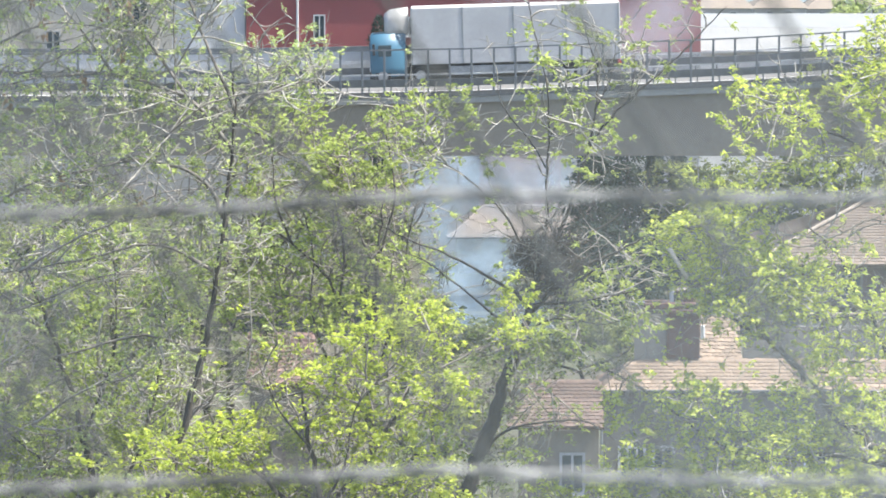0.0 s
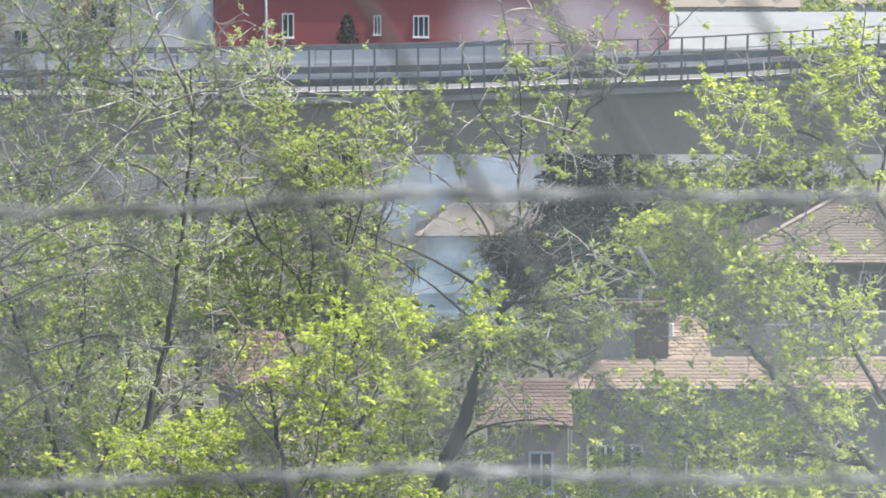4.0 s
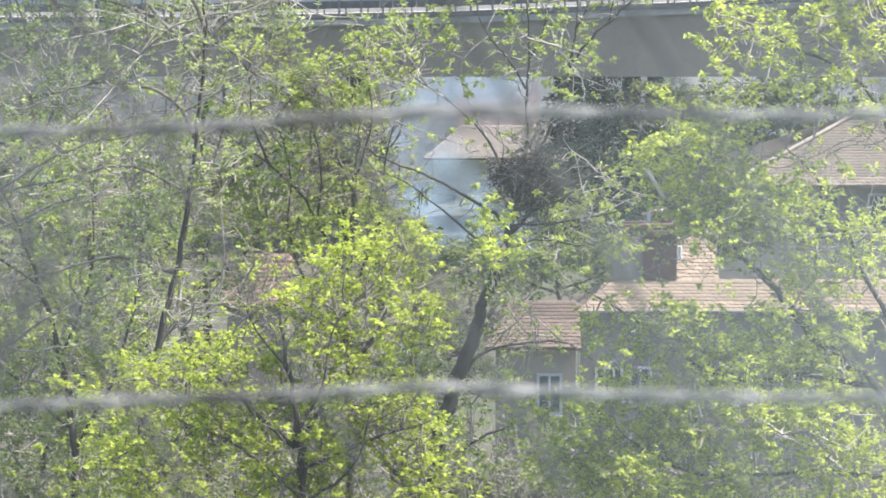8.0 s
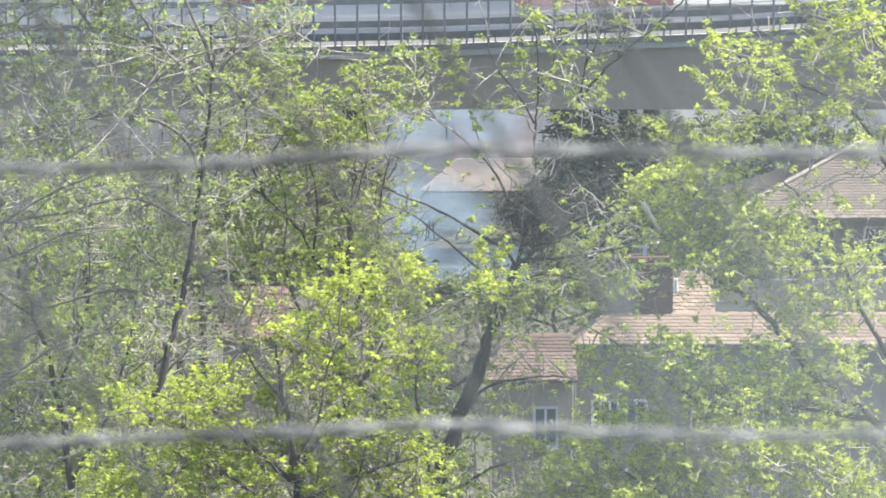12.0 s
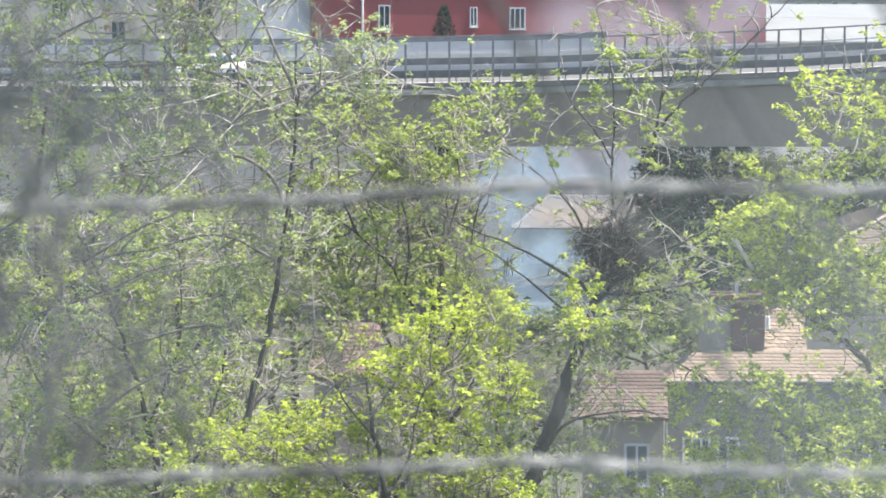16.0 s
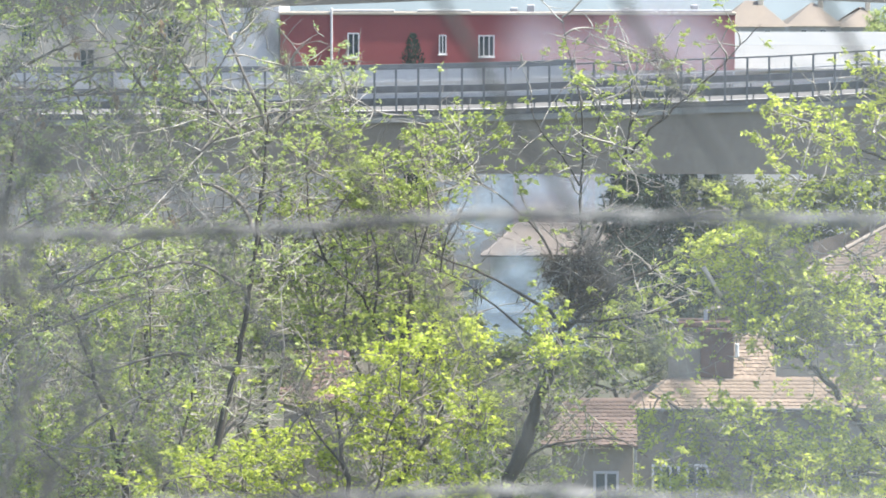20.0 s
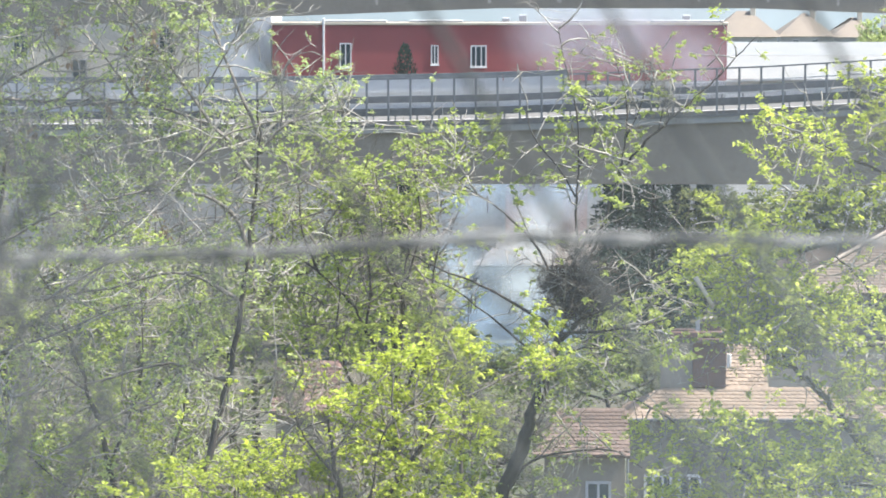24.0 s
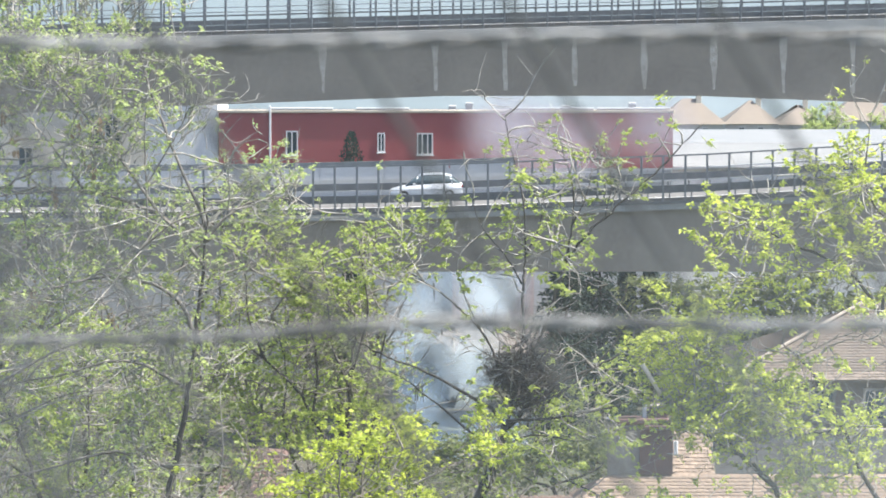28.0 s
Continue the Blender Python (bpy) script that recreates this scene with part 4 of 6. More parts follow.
# the middle tree: a dark leaning trunk that forks under the nest
TREE_A = tree("tree with a dark leaning trunk and sparse young leaves", (-0.46, 70.0, G70), [
    ([(-0.46, 70, G70 - 0.3), (-0.21, 70.00, 6.21), (0.08, 70.00, 7.96), (0.48, 70.00, 9.06), (0.76, 70.00, 9.92), (1.06, 70.00, 10.73)], 0.155, 0.075),
    ([(1.06, 70.00, 10.73), (0.72, 70.00, 11.09), (-0.08, 70.00, 11.56), (-0.89, 70.00, 11.90), (-1.55, 70.00, 12.21)], 0.036, 0.01),
    ([(1.06, 70.00, 10.73), (1.24, 70.20, 11.42), (1.34, 70.20, 12.28), (1.34, 70.20, 13.11), (1.38, 70.20, 13.60), (1.32, 70.20, 14.62), (1.10, 70.20, 15.51), (1.03, 70.20, 15.93)], 0.03, 0.006),
    ([(1.33, 70.20, 13.11), (1.04, 70.20, 13.59), (0.75, 70.20, 13.93), (0.56, 70.20, 14.28), (0.51, 70.20, 14.61)], 0.018, 0.005),
    ([(1.06, 70.00, 10.73), (1.79, 69.80, 11.38), (2.50, 69.70, 11.77), (3.24, 69.60, 12.14)], 0.05, 0.01),
    ([(1.14, 70.00, 11.26), (1.71, 70.30, 12.37), (2.04, 70.30, 13.41), (2.42, 70.30, 13.94), (2.90, 70.30, 14.40), (3.44, 70.30, 14.88), (3.79, 70.30, 15.22), (4.34, 70.30, 15.81)], 0.035, 0.008),
    ([(2.04, 70.30, 13.41), (2.16, 70.30, 14.08), (2.18, 70.30, 14.65), (2.04, 70.30, 15.22), (1.93, 70.30, 15.64)], 0.02, 0.005),
    ([(2.71, 70.30, 14.22), (2.82, 70.30, 14.74), (2.78, 70.30, 15.03)], 0.015, 0.005),
    ([(2.16, 70.30, 14.08), (2.42, 70.30, 14.65), (2.50, 70.30, 15.31)], 0.014, 0.004),
    ([(1.38, 70.20, 13.60), (1.62, 70.20, 14.09), (1.66, 70.20, 14.65)], 0.014, 0.004),
    ([(1.14, 70.00, 11.26), (0.72, 70.00, 12.21), (0.31, 70.00, 12.69), (-0.13, 70.00, 13.06), (-0.56, 70.00, 13.33), (-0.79, 70.00, 13.63)], 0.025, 0.005),
    ([(1.11, 69.80, 11.09), (1.89, 69.80, 11.28), (2.59, 69.80, 11.85), (3.02, 69.80, 12.42), (3.20, 69.80, 12.89)], 0.026, 0.006),
    ([(1.06, 69.80, 10.86), (2.03, 69.80, 10.92), (2.97, 69.80, 11.14), (3.81, 69.80, 11.47)], 0.026, 0.006),
    ([(1.14, 69.90, 11.27), (1.66, 69.90, 11.84), (2.36, 69.90, 12.22), (2.93, 69.90, 12.74), (3.07, 69.90, 13.17)], 0.022, 0.006),
    ([(1.09, 69.90, 10.99), (1.56, 69.90, 11.37), (2.13, 69.90, 11.60), (2.74, 69.90, 12.12)], 0.018, 0.005),
    ([(0.90, 69.90, 10.32), (1.47, 69.90, 10.60), (2.31, 69.90, 10.51), (2.93, 69.90, 10.70)], 0.02, 0.005),
    ([(0.53, 70.00, 10.59), (-0.23, 70.00, 11.21), (-0.70, 70.00, 11.56), (-1.36, 70.00, 11.83)], 0.022, 0.005),
    ([(-0.13, 70.00, 6.57), (-0.51, 69.60, 7.89), (-0.58, 69.60, 9.03), (-0.54, 69.60, 10.08)], 0.06, 0.012),
    ([(-0.27, 70.00, 5.99), (-0.79, 69.80, 6.56), (-1.45, 69.80, 7.28), (-2.29, 69.80, 7.64)], 0.07, 0.015),
    ([(0.15, 70.00, 8.10), (0.62, 70.00, 8.68), (1.46, 69.70, 8.90), (2.03, 69.70, 8.87), (2.45, 69.70, 8.58)], 0.03, 0.008),
    ([(0.15, 70.00, 6.95), (0.81, 69.80, 7.37), (1.56, 69.80, 7.56)], 0.03, 0.008),
], [
    ((1.59, 70.00, 10.70), 0.52, 0.33, 4, 1.2), ((2.34, 70.00, 10.98), 0.61, 0.28, 4, 1.2), ((1.02, 70.00, 10.31), 0.52, 0.33, 4), ((2.81, 70.00, 10.70), 0.33, 0.33, 3), ((1.96, 70.00, 10.22), 0.52, 0.33, 4, 0.6),
    ((1.02, 70.00, 9.64), 0.42, 0.42, 4, 0.6), ((2.81, 70.00, 11.55), 0.33, 0.23, 2, 0.6), ((1.59, 70.00, 13.73), 0.70, 0.52, 9, 0.2), ((2.24, 70.00, 13.92), 0.52, 0.70, 9, 0.2), ((2.34, 70.00, 13.55), 0.36, 0.21, 2, 0.4),
    ((1.30, 70.00, 14.30), 0.42, 0.52, 5, 0.25), ((-0.48, 70.00, 13.92), 0.36, 0.36, 3, 0.8), ((-0.85, 70.00, 13.55), 0.36, 0.36, 3, 0.7), ((0.55, 70.00, 13.64), 0.70, 0.36, 6, 0.15), ((1.59, 70.00, 14.96), 0.61, 0.42, 6, 0.15),
    ((2.34, 70.00, 15.15), 0.52, 0.52, 6, 0.15), ((3.84, 70.00, 15.62), 0.33, 0.23, 2, 0.25), ((2.90, 70.00, 15.15), 0.42, 0.33, 3, 0.12), ((-0.29, 70.00, 8.20), 0.52, 0.52, 6, 0.7), ((0.74, 70.00, 8.20), 0.52, 0.33, 4, 0.5),
    ((0.37, 70.00, 7.14), 0.84, 0.52, 10, 0.7), ((1.40, 70.00, 8.68), 0.70, 0.26, 4, 0.4), ((1.49, 70.00, 6.75), 0.70, 0.52, 9, 0.6),
], LEAF, 7, sprigs=14, leaves=12, leaf=0.095, clump=0.3, twigs=0.4, bare=60, dress=110, stout=(0.011, 0.02), behind=0.4, fans=[((1.33, 70.10, 12.01), (1.42, 70.10, 12.58), 0.55, 0.4, 9)])

# the leafy tree to its left, on two thin trunks
tree("young leafy tree with thin forked trunks", (-1.83, 74.0, ground_z(0, 74)), [
    ([(-1.71, 74, ground_z(0, 74) - 0.3), (-1.71, 74.00, 7.22), (-1.77, 74.00, 9.25), (-1.71, 74.00, 10.15), (-1.61, 74.00, 11.16), (-1.55, 74.00, 12.16)], 0.09, 0.015),
    ([(-1.77, 74.00, 9.15), (-1.93, 74.00, 9.75), (-2.31, 74.00, 10.36), (-2.58, 74.00, 10.86), (-3.13, 74.00, 11.36), (-3.82, 74.00, 11.86)], 0.05, 0.01),
    ([(-2.31, 74.00, 10.36), (-2.23, 74.00, 11.26), (-2.38, 74.00, 12.06), (-2.73, 74.00, 12.97)], 0.03, 0.008),
    ([(-1.61, 74.00, 11.16), (-1.33, 74.00, 12.16), (-1.43, 74.00, 13.07), (-1.58, 74.00, 13.77)], 0.025, 0.006),
    ([(-3.13, 74.00, 11.36), (-3.43, 74.00, 12.16), (-3.53, 74.00, 13.07), (-4.02, 74.00, 13.57)], 0.025, 0.006),
    ([(-1.77, 73.80, 8.77), (-1.43, 73.80, 9.78), (-1.15, 73.80, 10.58), (-1.11, 73.80, 11.39), (-0.93, 73.80, 12.19)], 0.03, 0.008),
    ([(-1.77, 73.80, 8.17), (-2.23, 73.80, 8.97), (-2.62, 73.80, 9.58), (-2.82, 73.80, 10.38), (-2.77, 73.80, 11.28), (-3.02, 73.80, 12.19)], 0.035, 0.008),
    ([(-1.58, 73.80, 10.78), (-1.93, 73.80, 11.59), (-2.03, 73.80, 12.39), (-2.13, 73.80, 13.28)], 0.022, 0.006),
], [
    ((-2.29, 74.00, 13.08), 1.19, 0.60, 13), ((-1.50, 74.00, 13.38), 0.64, 0.55, 6), ((-3.09, 74.00, 13.38), 0.60, 0.55, 6), ((-4.77, 74.00, 12.83), 0.45, 0.30, 2, 0.9), ((-1.89, 74.00, 12.48), 0.79, 0.45, 7),
    ((-3.48, 74.00, 12.18), 0.99, 0.45, 8, 0.6), ((-3.88, 74.00, 10.97), 0.84, 0.45, 7), ((-3.18, 74.00, 10.67), 0.99, 0.55, 10), ((-1.50, 74.00, 11.17), 0.50, 0.45, 4, 0.7), ((-2.19, 74.00, 10.27), 1.09, 0.55, 11),
    ((-3.98, 74.00, 10.06), 0.74, 0.55, 7, 0.8), ((-1.00, 74.00, 12.48), 0.30, 0.50, 3, 0.4), ((-2.89, 74.00, 11.47), 0.99, 0.40, 7, 0.5),
], LEAF, 8, sprigs=13, leaves=12, leaf=0.094, clump=0.34, twigs=0.35, reach=(0.8, 2.4), stout=(0.011, 0.02), bare=60, dress=200, behind=0.6, twig_mat=BARK_MID)

# bright lime growth low in the middle
tree("low maple in bright lime-green leaf", (-2.35, 66.0, ground_z(0, 66)), [
    ([(-2.35, 66, ground_z(0, 66) - 0.3), (-2.30, 66.00, 6.88), (-2.39, 66.00, 7.97), (-2.52, 66.00, 9.06), (-2.66, 66.00, 9.96)], 0.10, 0.02),
    ([(-2.39, 66.00, 7.97), (-1.63, 66.00, 8.87), (-1.10, 66.00, 9.69), (-0.92, 66.00, 10.14)], 0.05, 0.01),
    ([(-2.39, 66.00, 7.79), (-3.23, 66.00, 8.51), (-3.86, 66.00, 9.15), (-4.21, 66.00, 9.69)], 0.05, 0.01),
    ([(-2.35, 66.00, 7.42), (-1.10, 66.00, 7.97), (-0.21, 66.00, 8.24)], 0.04, 0.01),
    ([(-2.51, 65.70, 9.10), (-2.95, 65.70, 9.64), (-3.22, 65.70, 10.18), (-3.40, 65.70, 10.72)], 0.022, 0.006),
    ([(-2.38, 65.70, 8.02), (-1.98, 65.70, 8.83), (-1.85, 65.70, 9.55), (-1.63, 65.70, 10.18)], 0.026, 0.006),
    ([(-2.29, 65.70, 6.94), (-1.54, 65.70, 7.48), (-1.27, 65.70, 8.20), (-1.18, 65.70, 9.01)], 0.03, 0.006),
    ([(-2.33, 65.70, 7.03), (-3.04, 65.70, 7.66), (-3.57, 65.70, 8.02), (-4.28, 65.70, 8.29)], 0.03, 0.006),
], [
    ((-0.63, 66.00, 11.00), 0.58, 0.31, 4), ((-1.69, 66.00, 10.05), 0.88, 0.40, 8), ((-3.19, 66.00, 9.24), 0.66, 0.31, 5, 1.4), ((-2.04, 66.00, 9.24), 0.97, 0.40, 9, 1.1), ((-0.63, 66.00, 9.87), 0.66, 0.53, 8),
    ((-2.57, 66.00, 10.42), 0.62, 0.40, 5, 0.7), ((-1.25, 66.00, 8.60), 1.06, 0.49, 12), ((-3.90, 66.00, 8.78), 0.71, 0.49, 8), ((-2.57, 66.00, 8.06), 1.68, 0.53, 20), ((-0.81, 66.00, 7.69), 0.97, 0.53, 12),
    ((-4.34, 66.00, 7.69), 1.06, 0.62, 15), ((0.52, 66.00, 10.96), 0.40, 0.31, 3), ((-1.34, 66.00, 10.78), 0.71, 0.31, 5), ((-3.02, 66.00, 6.96), 2.12, 0.40, 19), ((-0.63, 66.00, 6.96), 0.97, 0.40, 9),
    ((-4.96, 66.00, 8.60), 0.80, 0.44, 8, 0.8), ((-5.23, 66.00, 7.33), 0.97, 0.44, 10, 0.8),
], LEAF_LIME, 9, sprigs=15, leaves=12, leaf=0.098, clump=0.34, twigs=0.3, bare=50, reach=(0.6, 2.0), stout=(0.011, 0.02), dress=120, behind=0.5, twig_mat=BARK_MID)

# the dense twiggy tree on the far left of the slope
TREE_D = tree("tall twiggy tree with pale branches and few olive leaves", (-5.18, 72.0, ground_z(0, 72)), [
    ([(-5.51, 72, ground_z(0, 72) - 0.3), (-5.32, 72.00, 6.28), (-4.98, 72.00, 8.45), (-4.64, 72.00, 9.73), (-4.40, 72.00, 11.11), (-4.25, 72.00, 12.08), (-4.11, 72.00, 13.25), (-4.06, 72.00, 14.61)], 0.078, 0.018),
    ([(-4.25, 72.00, 12.08), (-4.69, 72.00, 12.77), (-5.66, 72.00, 13.06), (-6.73, 72.00, 12.86), (-8.18, 72.00, 12.38)], 0.045, 0.01),
    ([(-4.40, 72.00, 11.11), (-5.37, 72.00, 11.60), (-6.63, 72.00, 11.35), (-7.99, 72.00, 11.11)], 0.04, 0.01),
    ([(-4.11, 72.00, 13.25), (-4.88, 72.00, 14.13), (-6.14, 72.00, 14.52), (-7.40, 72.00, 14.47), (-8.76, 72.00, 14.13)], 0.04, 0.01),
    ([(-4.06, 72.00, 13.93), (-4.69, 72.00, 15.39), (-5.18, 72.00, 16.84), (-5.37, 72.00, 18.09)], 0.035, 0.006),
    ([(-4.11, 72.00, 13.64), (-3.53, 72.00, 14.23), (-2.75, 72.00, 14.42), (-2.17, 72.00, 14.13)], 0.03, 0.006),
    ([(-4.88, 72.00, 14.13), (-5.76, 72.00, 15.39), (-6.73, 72.00, 16.55), (-7.31, 72.00, 17.61)], 0.03, 0.006),
    ([(-4.64, 72.00, 9.73), (-5.66, 72.00, 10.03), (-6.82, 72.00, 9.73), (-8.37, 72.00, 9.44)], 0.035, 0.01),
    ([(-6.14, 72.00, 14.52), (-7.02, 72.00, 15.68), (-8.18, 72.00, 16.55)], 0.025, 0.006),
    ([(-4.98, 72.00, 8.45), (-4.40, 72.00, 9.05), (-3.62, 72.00, 9.24)], 0.03, 0.006),
    ([(-9.39, 71.60, 13.78), (-8.65, 71.60, 14.48), (-8.37, 71.60, 14.63), (-7.59, 71.60, 14.59), (-7.21, 71.60, 14.80), (-6.82, 71.60, 14.94), (-6.50, 71.60, 14.95)], 0.035, 0.012),
    ([(-9.41, 71.80, 14.44), (-8.68, 71.80, 14.74), (-8.00, 71.80, 15.12), (-7.23, 71.80, 15.43), (-6.65, 71.80, 15.39), (-5.84, 71.80, 15.29)], 0.03, 0.008),
    ([(-9.28, 71.50, 11.65), (-8.21, 71.50, 12.32), (-7.58, 71.50, 12.68), (-7.20, 71.50, 12.83), (-6.62, 71.50, 12.92), (-5.95, 71.50, 13.12), (-5.37, 71.50, 13.36), (-5.02, 71.50, 13.69)], 0.03, 0.006),
    ([(-5.24, 71.50, 13.49), (-4.79, 71.50, 13.89), (-4.50, 71.50, 14.08), (-3.93, 71.50, 14.23), (-3.25, 71.50, 14.30), (-2.64, 71.50, 14.51)], 0.026, 0.006),
    ([(-7.74, 71.50, 11.17), (-6.97, 71.50, 11.65), (-6.10, 71.50, 12.04), (-5.33, 71.50, 12.19), (-4.66, 71.50, 12.62)], 0.026, 0.006),
    ([(-6.98, 71.60, 12.03), (-6.40, 71.60, 12.42), (-5.63, 71.60, 12.81), (-5.24, 71.60, 13.19)], 0.02, 0.005),
    ([(-8.52, 71.60, 10.28), (-7.36, 71.60, 10.67), (-6.50, 71.60, 11.06), (-5.63, 71.60, 11.16)], 0.024, 0.006),
    ([(-7.56, 71.60, 8.52), (-6.69, 71.60, 9.11), (-5.82, 71.60, 9.40), (-5.34, 71.60, 9.89)], 0.024, 0.006),
    ([(-5.04, 71.80, 13.66), (-5.08, 71.80, 14.63), (-5.10, 71.80, 15.50), (-5.04, 71.80, 16.37)], 0.022, 0.006),
    ([(-5.08, 71.80, 14.63), (-4.68, 71.80, 15.31), (-4.39, 71.80, 15.89), (-4.46, 71.80, 16.66)], 0.016, 0.005),
], [
    ((-6.43, 72.00, 16.65), 2.1, 1.4, 30, 1.1), ((-8.18, 72.00, 15.39), 1.6, 1.6, 22, 1.1), ((-6.14, 72.00, 14.61), 1.6, 1.0, 17), ((-7.02, 72.00, 13.45), 2.2, 1.0, 20), ((-4.40, 72.00, 13.64), 1.4, 0.9, 12), ((-5.6, 72.00, 17.9), 1.5, 1.0, 16),
    ((-6.82, 72.00, 11.60), 2.3, 1.0, 14, 0.6), ((-4.79, 72.00, 11.79), 1.2, 1.0, 10), ((-8.18, 72.00, 9.54), 2.0, 1.3, 9, 0.5), ((-6.14, 72.00, 9.54), 1.7, 1.1, 9, 0.5), ((-4.98, 72.00, 10.22), 1.0, 0.8, 8),
    ((-6.63, 72.00, 7.27), 2.4, 1.2, 9, 0.5), ((-3.33, 72.00, 14.52), 0.8, 0.5, 7, 0.9), ((-4.69, 72.00, 16.16), 0.8, 1.0, 7, 0.8), ((-7.9, 72.0, 17.4), 1.4, 1.3, 16, 1.0),
], LEAF_DULL, 10, sprigs=15, leaves=11, leaf=0.085, clump=0.45, twigs=0.6, bare=150, reach=(1.0, 2.8), stout=(0.010, 0.02), lean=(0.4, -0.1, 0.3), dress=260, bark=BARK_MID, behind=0.5, twig_mat=BARK_GREY)

# leafy growth low on the left, before the darkened thicket
tree("slender leafy tree with pale grey-green leaves", (-6.91, 78.0, ground_z(0, 78)), [
    ([(-6.91, 78, ground_z(0, 78) - 0.3), (-7.02, 78.00, 5.45), (-7.23, 78.00, 7.28), (-7.64, 78.00, 8.67), (-8.06, 78.00, 9.95), (-8.59, 78.00, 11.12)], 0.085, 0.015),
    ([(-7.02, 78.00, 5.45), (-6.28, 78.00, 6.85), (-5.87, 78.00, 8.25), (-5.66, 78.00, 9.63), (-5.45, 78.00, 10.80)], 0.045, 0.01),
    ([(-7.23, 78.00, 7.28), (-6.70, 78.00, 8.67), (-6.60, 78.00, 9.95), (-6.70, 78.00, 11.01)], 0.035, 0.008),
    ([(-7.64, 78.00, 8.67), (-8.69, 78.00, 9.42), (-9.42, 78.00, 10.38)], 0.03, 0.008),
    ([(-7.02, 78.00, 5.88), (-8.06, 78.00, 6.85), (-9.11, 78.00, 7.82), (-9.74, 78.00, 9.10)], 0.035, 0.008),
    ([(-6.28, 78.00, 6.85), (-5.45, 78.00, 7.39), (-5.03, 78.00, 8.25)], 0.025, 0.006),
    ([(-7.02, 78.00, 5.13), (-5.76, 78.00, 5.67), (-5.03, 78.00, 6.10)], 0.03, 0.008),
], [
    ((-7.64, 78.00, 10.91), 0.89, 0.58, 10), ((-6.70, 78.00, 11.01), 0.58, 0.47, 5), ((-5.55, 78.00, 10.80), 0.58, 0.52, 6, 0.7), ((-7.85, 78.00, 9.74), 0.78, 0.63, 9, 0.8), ((-6.70, 78.00, 9.63), 1.05, 0.58, 12, 0.6),
    ((-5.45, 78.00, 9.53), 0.73, 0.52, 7, 0.6), ((-7.64, 78.00, 8.25), 1.05, 0.73, 15), ((-6.18, 78.00, 8.25), 1.05, 0.63, 13, 0.7), ((-7.02, 78.00, 6.96), 1.25, 0.73, 18), ((-5.55, 78.00, 7.18), 0.84, 0.63, 10, 0.8),
    ((-7.64, 78.00, 5.67), 1.15, 0.84, 18), ((-6.18, 78.00, 5.45), 1.25, 0.73, 18), ((-9.11, 78.00, 9.95), 0.99, 1.36, 26, 0.8), ((-9.11, 78.00, 7.28), 1.05, 1.67, 33), ((-6.70, 78.00, 4.37), 2.20, 0.52, 22),
], LEAF, 12, sprigs=14, leaves=11, leaf=0.09, clump=0.36, twigs=0.35, bare=90, dress=200, reach=(0.8, 2.6), stout=(0.012, 0.024), lean=(0.3, 0, 0.4), behind=0.4)

